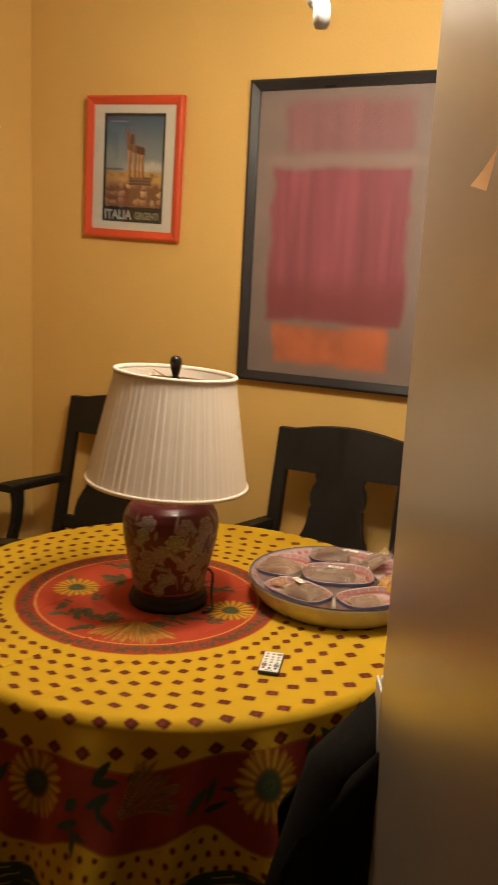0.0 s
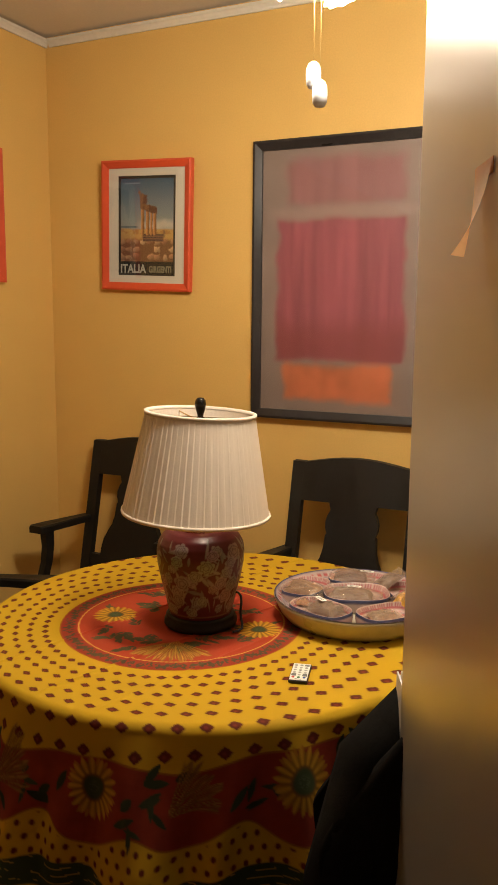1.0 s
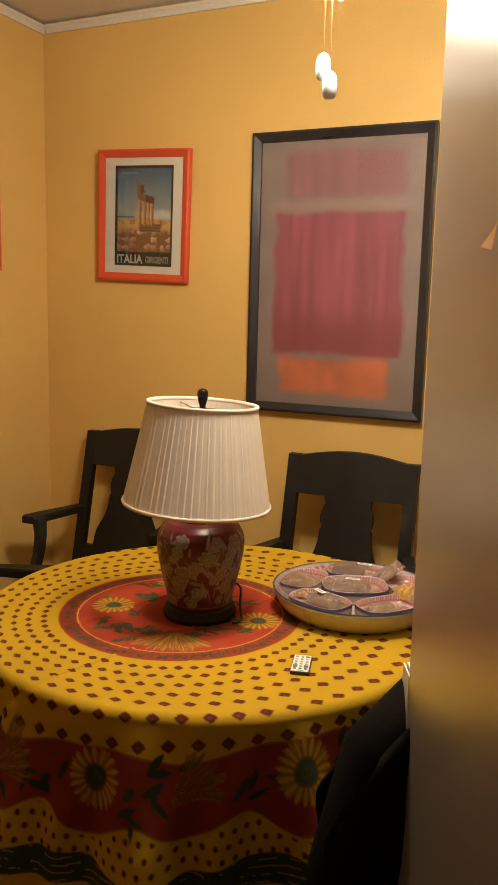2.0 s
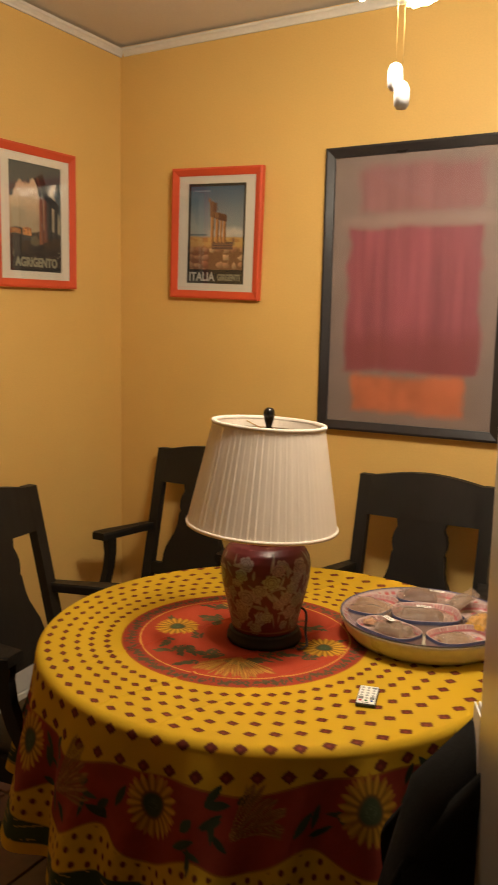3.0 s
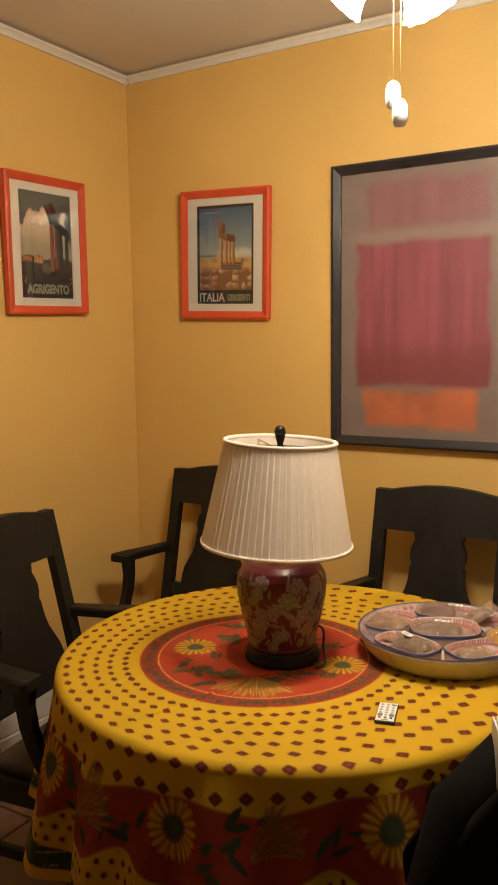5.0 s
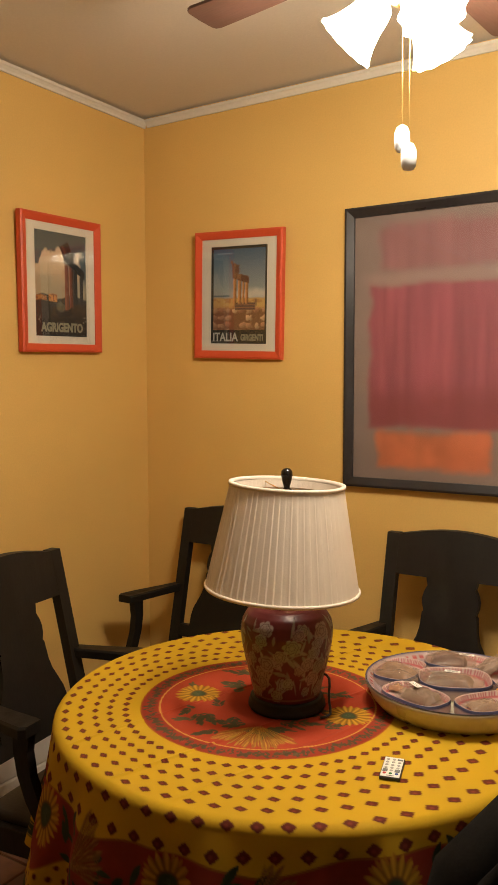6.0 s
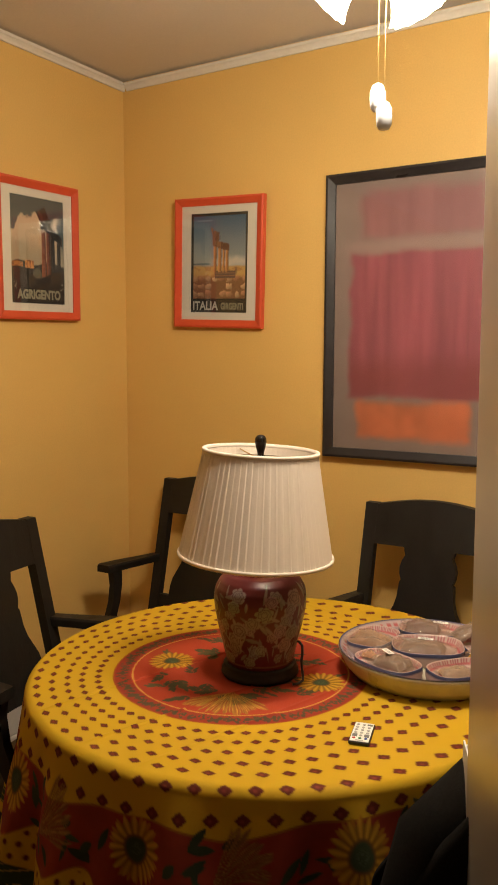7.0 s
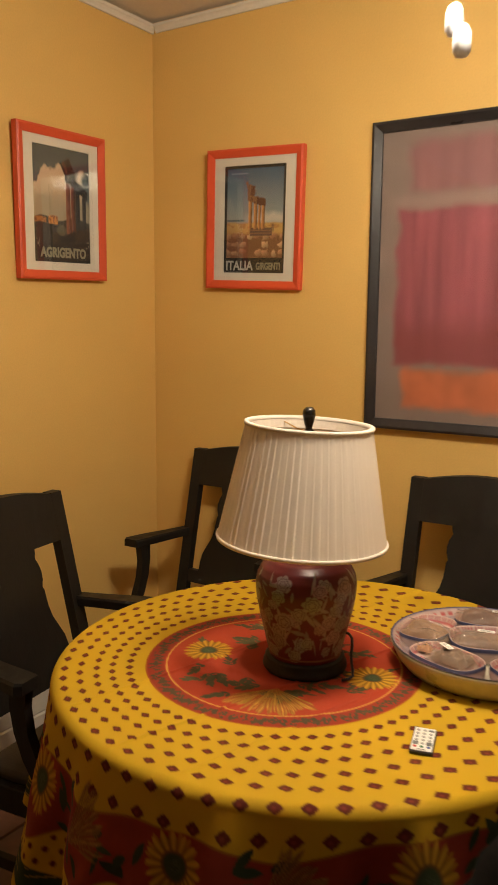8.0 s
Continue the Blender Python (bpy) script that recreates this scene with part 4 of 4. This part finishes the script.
def jacket_chair():
    m = pose(0.130, 1.600, 0, 0, 0, 180 + SIDE)
    ch = thing("side_chair", m, "dark wooden chair by the fridge under a jacket", "chair")
    for sx in (-1, 1):
        part("back_post", leaned(box((0.035, 0.03, 0.92), (sx * 0.19, 0, 0.46), 0.004)), WOOD, ch)
        part("front_leg", box((0.036, 0.036, 0.42), (sx * 0.19, -0.36, 0.21), 0.004), WOOD, ch)
    part("top_rail", leaned(box((0.40, 0.022, 0.09), (0, 0, 0.885), 0.004)), WOOD, ch)
    part("seat", box((0.42, 0.40, 0.03), (0, -0.19, 0.435), 0.008), WOOD, ch)
    n = 64
    u = np.linspace(-1, 1, n)
    t = np.linspace(0, 1, 60)
    U, Tt = np.meshgrid(u, t)
    # a sheet that rises at the back, goes over the rail and hangs in front
    hang_b, hang_f = 0.66, 0.42
    total = hang_b + hang_f + 0.07
    s = Tt * total
    shoulder = 0.968 - 0.045 * np.abs(U) ** 1.6 - 0.05 * np.clip(np.abs(U) - 0.86, 0, 1) / 0.14 + 0.010 * (cloudy(U * 4, Tt * 5, 3) - 0.5)
    over = np.clip((s - hang_b) / 0.07, 0, 1)
    z = np.where(s < hang_b, shoulder - (hang_b - s), np.where(s < hang_b + 0.07, shoulder + 0.012 * np.sin(np.pi * over), shoulder - (s - hang_b - 0.07)))
    y = 0.045 - 0.09 * over
    down = np.clip(shoulder - z, 0, 1)
    wid = 0.215 + 0.13 * np.clip(down / 0.22, 0, 1) ** 0.8 + 0.02 * np.sin(down * 9)
    y = y + np.where(s < hang_b, 1, -1) * (0.045 * np.clip(down / 0.3, 0, 1) + 0.016 * np.sin(U * 11 + 2 * down * 3) * np.clip(down / 0.25, 0, 1)) + 0.12 * (z - 0.45) / 0.56
    y = y + 0.030 * (cloudy(U * 6, Tt * 12, 9) - 0.5)
    pos = np.stack([U * wid, y, z], -1)
    jk = new("jacket", grid_mesh("jacket", pos, FABRIC, None))
    jk.matrix_world = m
    tagged(jk, "black cloth jacket draped over a chair back", "jacket")
    so = jk.modifiers.new("thick", "SOLIDIFY")
    so.thickness, so.offset = 0.012, 0
    for sx in (-1, 1):
        bm = sweep([(sx * 0.21, 0.055, 0.90), (sx * 0.275, 0.075, 0.80), (sx * 0.325, 0.085, 0.58), (sx * 0.335, 0.085, 0.42), (sx * 0.33, 0.08, 0.30)],
                   [0.030, 0.058, 0.062, 0.055, 0.048], 12)
        part("sleeve", bm, FABRIC, jk, "", True)


jacket_chair()


# ---- the fridge ----
def fridge():
    turn = Matrix(((OUT.x, -ALONG.x, 0, EDGE.x), (OUT.y, -ALONG.y, 0, EDGE.y), (0, 0, 1, 0), (0, 0, 0, 1)))
    # local x runs along the front, local -y back along the side
    fr = thing("fridge", turn, "tall stainless steel fridge standing beside the table", "fridge")
    w, d, h = 0.80, 0.72, 2.08
    part("cabinet", box((w, d, h - 0.05), (w / 2, -d / 2, h / 2 + 0.02), 0.012, segments=4), STEEL, fr, "", True)
    door = part("door", box((w, 0.060, h - 0.06), (w / 2, -d - 0.034, h / 2 + 0.03), 0.010, segments=3), STEEL, fr, "brushed steel door", True)
    part("handle", sweep([(0.72, -d - 0.064, 0.9), (0.72, -d - 0.11, 0.92), (0.72, -d - 0.11, 1.5), (0.72, -d - 0.064, 1.52)], 0.011, 10), STEEL, door, "", True)
    part("plinth", box((w - 0.06, d - 0.1, 0.045), (w / 2, -d / 2, 0.0225), 0.003), DARKPLASTIC, fr)
    hold = thing("paper_holder", turn, "white plastic paper holder stuck on the fridge", "paper holder")
    part("back_plate", box((0.10, 0.004, 0.200), (0.053, 0.0030, 0.860), 0.001), PLASTIC, hold)
    part("front_plate", box((0.10, 0.003, 0.175), (0.053, 0.0585, 0.848), 0.001), PLASTIC, hold)
    for x in (0.0035, 0.1025):
        part("side_plate", box((0.003, 0.052, 0.183), (x, 0.031, 0.852), 0.001), PLASTIC, hold)
    part("bottom_plate", box((0.096, 0.052, 0.003), (0.053, 0.031, 0.763), 0.0005), PLASTIC, hold)
    part("envelopes", box((0.090, 0.046, 0.180), (0.053, 0.031, 0.856), 0.002), LABEL, hold, "stack of white envelopes")
    return fr, turn


FRIDGE, FRIDGE_M = fridge()


# ---- note on the fridge's side ----
def curled_note():
    no = thing("paper_note", FRIDGE_M, "curled peach sticky note on the fridge side", "note")
    u, v = np.meshgrid(np.linspace(0, 1, 14), np.linspace(0, 1, 30))
    out = -0.003 - 0.030 * np.clip(1 - v, 0, 1) ** 1.8 * (0.35 + 0.65 * (1 - u))
    z = 1.662 - 0.098 * (1 - v) * (1 - 0.10 * (1 - v))
    y = -0.375 + 0.064 * (u - 0.5) * (1 - 0.55 * (1 - v)) + 0.004 * (1 - v)
    pos = np.stack([out, y, z], -1)
    part("sheet", grid_mesh("note_sheet", pos, NOTE, None), None, no)
    part("tape", box((0.001, 0.066, 0.015), (-0.0015, -0.375, 1.656)), NOTE, no)


curled_note()


# ---- ceiling fan ----
def ceiling_fan():
    fan = thing("ceiling_fan", pose(FAN.x, FAN.y, CEILING), "ceiling fan with walnut blades and lit glass shades", "ceiling fan")
    part("canopy", lathe([(0, -0.001), (0.07, -0.001), (0.072, -0.02), (0.05, -0.05), (0.02, -0.06), (0, -0.06)], 40), BRASS, fan, "", True)
    part("rod", lathe([(0, -0.055), (0.012, -0.055), (0.012, -0.10), (0, -0.10)], 16), BRASS, fan, "", True)
    part("motor", lathe([(0, -0.09), (0.06, -0.09), (0.10, -0.11), (0.115, -0.15), (0.11, -0.20), (0.07, -0.225), (0, -0.225)], 48), BRASS, fan, "", True)
    part("light_hub", lathe([(0, -0.222), (0.05, -0.222), (0.055, -0.29), (0.045, -0.345), (0.03, -0.37), (0.01, -0.38), (0, -0.38)], 36), BRASS, fan, "", True)
    for k in range(4):
        a = radians(-7 + 90 * k)
        m = Matrix.Rotation(a, 4, "Z")
        iron = part("blade_iron", sweep([(0.10, 0, -0.195), (0.14, 0, -0.250), (0.20, 0, -0.265)], [0.014, 0.016, 0.022], 8, flat=0.3), BRASS, fan, "", True)
        iron.matrix_local = m
        bm = bmesh.new()
        shape = [(0.16, 0.036), (0.30, 0.043), (0.45, 0.051), (0.525, 0.054), (0.538, 0.050), (0.543, 0.040), (0.545, 0.0)]
        outline = shape + [(x, -w) for x, w in shape[-2::-1]]
        lo = [bm.verts.new((x, y, -0.0035)) for x, y in outline]
        up = [bm.verts.new((x, y, 0.0035)) for x, y in outline]
        bm.faces.new(lo[::-1])
        bm.faces.new(up)
        for i in range(len(outline)):
            j = (i + 1) % len(outline)
            bm.faces.new((lo[i], lo[j], up[j], up[i]))
        bl = part("blade", bm, BROWNFAN, fan, "walnut brown fan blade")
        bl.matrix_local = m @ pose(0, 0, -0.252, 4, 0, 0)
    prof = [(0.020, 0.105), (0.030, 0.098), (0.036, 0.080), (0.040, 0.055), (0.048, 0.028), (0.056, 0.010), (0.063, 0.0)]
    for a in SHADE_TURNS:
        m = Matrix.Rotation(radians(a), 4, "Z")
        arm = part("light_arm", sweep([(0.025, 0, -0.320), (0.040, 0, -0.335), (0.050, 0, -0.352)], [0.009, 0.010, 0.013], 8), BRASS, fan, "", True)
        arm.matrix_local = m
        n = 96
        ang = np.linspace(0, 2 * np.pi, n, endpoint=False)
        pr = np.array(prof)
        tt = np.linspace(0, len(pr) - 1, 26)
        r, z = np.interp(tt, range(len(pr)), pr[:, 0])[:, None], np.interp(tt, range(len(pr)), pr[:, 1])[:, None]
        rad = r * (1 + 0.05 * np.sin(ang * 12)[None] * np.clip((0.07 - z) / 0.07, 0, 1))
        pos = np.stack([rad * np.cos(ang), rad * np.sin(ang), np.broadcast_to(z, rad.shape)], -1)
        gs = part("glass_shade", grid_mesh("glass_shade", pos, FROST, None, wrap=True), None, fan, "lit frosted glass bell shade")
        gs.matrix_local = m @ pose(SHADE_R, 0, SHADE_Z - CEILING, 0, -SHADE_TIP, 0)
        part("bulb", lathe([(0, 0.03), (0.012, 0.034), (0.018, 0.045), (0.016, 0.062), (0.010, 0.080), (0, 0.085)], 20), BULB, gs, "", True)
    for x, y, z in ((-0.010, 0.008, -0.652), (0.012, -0.012, -0.694)):
        ch = part("pull_chain", sweep([(x * 1.2, y * 1.2, -0.365), (x, y, -0.50), (x, y, z + 0.045)], 0.0006, 6), BRASS, fan)
        part("pull", lathe([(0, 0), (0.010, 0.001), (0.0145, 0.008), (0.0155, 0.022), (0.0145, 0.038), (0.010, 0.048), (0.004, 0.052), (0, 0.052)], 20, centre=(x, y, z)), PLASTIC, ch, "white ceramic pull", True)


ceiling_fan()


# ---- remote control ----
def remote():
    rc = thing("remote_control", pose(-0.340, 1.7205, TOP + 0.0010, 0, 0, 15), "small white-faced remote control on the tablecloth", "remote control")
    part("case", box((0.040, 0.085, 0.007), (0, 0, 0.0035), 0.0030, segments=3), DARKPLASTIC, rc, "black plastic case")
    part("face", box((0.0365, 0.081, 0.0008), (0, 0, 0.0073), 0.0003), LABEL, rc, "white printed face")
    hues = [material("button_" + k, c, 0.5, vary=0.05, bump=0) for k, c in (("grey", (0.16, 0.17, 0.16)), ("red", (0.55, 0.03, 0.03)), ("green", (0.03, 0.16, 0.05)), ("blue", (0.03, 0.07, 0.3)))]
    pale = material("button_pale", (0.40, 0.40, 0.38), 0.5, vary=0.05, bump=0)
    for row in range(6):
        for colm in range(3):
            x, y = -0.0115 + 0.0115 * colm, 0.031 - 0.0118 * row
            if row == 4 and colm != 1:
                part("button", box((0.0095, 0.0105, 0.001), (x, y, 0.0081), 0.0003), hues[0], rc)
            elif row == 0 and colm == 2:
                part("button", box((0.0100, 0.0055, 0.001), (x, y, 0.0081), 0.0003), hues[0], rc)
            else:
                part("button", lathe([(0, 0), (0.0034, 0), (0.0030, 0.001), (0, 0.001)], 10, centre=(x, y, 0.0077)), hues[1 + colm] if row == 5 else pale, rc)
    part("print_bar", box((0.014, 0.0022, 0.0003), (0, -0.0365, 0.0078)), hues[0], rc)



remote()


# ---- dish with spice bags ----
def spice_dish():
    mid = (-0.345, 2.105)
    dish = thing("serving_dish", pose(mid[0], mid[1], TOP + 0.001), "round painted pottery dish with inner bowls, on the table", "serving dish")
    part("outer_wall", lathe([(0, 0), (0.165, 0), (0.176, 0.004), (0.192, 0.022), (0.203, 0.045), (0.207, 0.055), (0.204, 0.058), (0.199, 0.054), (0.190, 0.040), (0.170, 0.030), (0, 0.030)], 96), CREAM, dish, "tan glazed outer wall", True)
    ang = np.linspace(0, 2 * np.pi, 320, endpoint=False)
    rr = np.linspace(0.150, 0.2065, 22)[:, None]
    A, R = np.meshgrid(ang, rr[:, 0])
    Z = 0.034 + 0.0255 * np.clip((R - 0.17) / 0.0345, 0, 1) ** 1.2
    col = np.ones(A.shape + (3,)) * np.array((0.44, 0.33, 0.31))
    col = lay(col, (0.07, 0.07, 0.13), soft(R - 0.2020, 0.003))
    col = lay(col, (0.06, 0.065, 0.13), (R < 0.186) * 0.35)
    col = lay(col, (0.40, 0.09, 0.09), soft(0.004 - np.abs(R - 0.192), 0.002) * (np.sin(A * 60) > 0))
    part("rim", grid_mesh("rim", np.stack([R * np.cos(A), R * np.sin(A), Z], -1), GLAZE, col, wrap=True), None, dish, "blue and red painted rim")

    def inner(name, cx, cy, turn, ax, ay, hgt, seed):
        """An oval or lobed bowl with a painted inside."""
        rows = np.linspace(0, 1, 40)
        a2 = np.linspace(0, 2 * np.pi, 160, endpoint=False)
        AA, V = np.meshgrid(a2, rows)
        lob = (np.abs(np.cos(AA)) ** 3.0 + np.abs(np.sin(AA)) ** 3.0) ** (-1 / 3.0) if ax != ay * 1.0001 else 1
        scale = np.where(V < 0.62, V / 0.62 * 0.80, np.where(V < 0.86, 0.80 + (V - 0.62) / 0.24 * 0.18, 0.98 + 0.02 * np.sin((V - 0.86) / 0.14 * np.pi)))
        z = np.where(V < 0.62, 0.008 + 0.004 * (V / 0.62) ** 2, np.where(V < 0.86, 0.012 + (hgt - 0.012) * (np.clip(V - 0.62, 0, 1) / 0.24) ** 1.3, hgt - (V - 0.86) / 0.14 * (hgt - 0.002)))
        X, Y = scale * ax * np.cos(AA) * lob, scale * ay * np.sin(AA) * lob
        col = np.ones(AA.shape + (3,)) * np.array((0.52, 0.38, 0.34))
        d = V
        col = lay(col, (0.42, 0.10, 0.11), soft(0.035 - np.abs(d - 0.70), 0.02) * 0.9)
        col = lay(col, (0.36, 0.10, 0.12), soft(0.045 - np.abs(d - 0.78), 0.02) * (np.sin(AA * 70) > 0.1))
        col = lay(col, (0.055, 0.060, 0.12), soft(0.030 - np.abs(d - 0.885), 0.02))
        col = lay(col, (0.42, 0.05, 0.08), (cloudy(X * 60 + seed, Y * 60, seed) > 0.60) * (d < 0.55) * 0.8)
        col = lay(col, (0.06, 0.09, 0.20), (cloudy(X * 75 + 5 + seed, Y * 75, seed + 4) > 0.66) * (d < 0.5) * 0.8)
        ob = part(name, grid_mesh(name, np.stack([X, Y, z], -1), GLAZE, col, wrap=True), None, dish)
        ob.matrix_local = pose(cx, cy, 0.031, 0, 0, turn)

    inner("middle_bowl", 0, 0, 25, 0.084, 0.069, 0.036, 1)
    for k in range(5):
        a = radians(178 + 72 * k)
        inner("inner_bowl", 0.137 * math.cos(a), 0.137 * math.sin(a), math.degrees(a) + 90, 0.080, 0.052, 0.030, 2 + k)
    return mid


DISH = spice_dish()


def spice_bag(x, y, z, turn, lx, ly, lz, rgb, label_at, seed, tilt=(0, 0), label="clear plastic bag of brown ground spice in the dish"):
    """A limp clear bag, half full, creased, with flat crimped ends and a paper label."""
    m = pose(DISH[0] + x, DISH[1] + y, TOP + z, tilt[0], tilt[1], turn)
    bag = thing("spice_bag", m, label, "spice bag", "spice bags in the dish")
    u, v = np.meshgrid(np.linspace(-1, 1, 34), np.linspace(-1, 1, 26))

    def upper(a, b):
        full = np.clip(1 - np.abs(a + 0.12) ** 2.6, 0, 1) ** 0.6 * np.clip(1 - np.abs(b) ** 2.4, 0, 1) ** 0.6
        ridge = 1 - np.abs(2 * value_noise(a * 2.2 + b * 1.1 + seed, b * 2.6 - a * 0.7, seed) - 1)
        flap = 0.5 * np.clip((np.abs(a) - 0.72) / 0.28, 0, 1) ** 1.5 * value_noise(b * 1.5 + seed, a * 0 + 1, seed + 3)
        return lz * (0.30 + 1.0 * full * (0.62 + 0.55 * ridge) + flap) + 0.0035 * (cloudy(a * 6, b * 6, seed + 2) - 0.5)

    def lower(a, b):
        return lz * (0.28 - 0.25 * np.clip(1 - np.abs(a) ** 2.5, 0, 1) * np.clip(1 - np.abs(b) ** 2.5, 0, 1))
    wob = 1 + 0.10 * (cloudy(v * 1.4 + seed, u * 1.2, seed) - 0.5)
    for nm, h in (("bag_top", upper(u, v)), ("bag_bottom", lower(u, v))):
        pos = np.stack([u * lx / 2 * wob, v * ly / 2 * (1 + 0.12 * (cloudy(u * 1.6, v + seed, 5) - 0.5)), h], -1)
        part(nm, grid_mesh(nm, pos, BAG, None, smooth=False), None, bag)
    sp = material("spice_%d" % seed, tuple(min(0.7, 1.7 * c) for c in rgb), 0.7, vary=0.3, grain=160, bump=0.15, blotch=30)
    k = 0.74
    pos = np.stack([(u * k - 0.10) * lx / 2, v * k * ly / 2, np.maximum(upper(u * k - 0.10, v * k) - 0.0030, lz * 0.2) * np.clip(1.25 - 0.9 * np.maximum(np.abs(u), np.abs(v)) ** 6, 0.2, 1)], -1)
    part("contents", grid_mesh("contents", pos, sp, None), None, bag, "ground or whole spice")
    if label_at:
        a, b, lt = label_at
        lb = part("label", box((0.036, 0.0135, 0.0006)), LABEL, bag, "white paper label")
        top = float(upper(np.array([[a]]), np.array([[b]]))[0, 0])
        lb.matrix_local = pose(a * lx / 2, b * ly / 2, top + 0.0035, 0, 0, lt)
        for q in range(2):
            part("line", box((0.024, 0.0010, 0.0003), (0, -0.002 + 0.004 * q, 0.0005)), INK, lb)
    return bag


TAN = (0.20, 0.115, 0.065)
spice_bag(-0.128, -0.022, 0.044, -12, 0.125, 0.092, 0.026, TAN, None, 1, (0, -5), "clear plastic bag of tan spice in the dish")
spice_bag(-0.032, -0.124, 0.044, -16, 0.100, 0.074, 0.020, (0.095, 0.062, 0.042), (-0.45, 0.1, -22), 2)
spice_bag(-0.105, -0.098, 0.046, 10, 0.045, 0.038, 0.012, (0.34, 0.17, 0.08), None, 8, (0, 0), "small clear plastic bag of orange-brown spice in the dish")
spice_bag(0.100, -0.092, 0.042, 46, 0.088, 0.062, 0.015, (0.20, 0.135, 0.085), None, 3, (0, 0), "clear plastic bag of pale brown spice in the dish")
spice_bag(-0.004, 0.000, 0.046, 12, 0.140, 0.078, 0.020, (0.10, 0.062, 0.042), (-0.05, 0.42, -4), 4)
spice_bag(-0.050, 0.122, 0.046, 14, 0.118, 0.072, 0.026, (0.085, 0.036, 0.026), (0.62, 0.45, -6), 5)
spice_bag(0.050, 0.118, 0.058, 38, 0.105, 0.060, 0.016, (0.13, 0.085, 0.06), None, 6, (0, -34), "clear plastic bag of brown spice standing in the dish")
spice_bag(0.132, 0.030, 0.044, 75, 0.110, 0.078, 0.024, (0.55, 0.22, 0.03), None, 7, (0, 0), "clear plastic bag of orange spice in the dish")


# ---- floor tiles ----
def tiles():
    pitch, gap = 0.335, 0.007
    me = finish(box((pitch - gap, pitch - gap, 0.010), (0, 0, -0.005), 0.003, segments=1), "tile", TILE)
    far = bmesh.new()
    nx, ny = int((XE - XW) / pitch), int((YN - YS) / pitch)
    for i in range(nx):
        for j in range(ny):
            x, y = XW + pitch * (i + 0.5), YN - pitch * (j + 0.5)
            if x < 2.0 and y > -1.2:
                ob = new("tile", me)
                ob.parent = floor
                ob.location = (x, y, 0)
            else:
                h = (pitch - gap) / 2
                far.faces.new([far.verts.new((x + a * h, y + b * h, 0)) for a, b in ((-1, -1), (1, -1), (1, 1), (-1, 1))])
    ob = part("far_tiles", far, TILE, floor)
    tagged(ob, kind="stuff")


tiles()
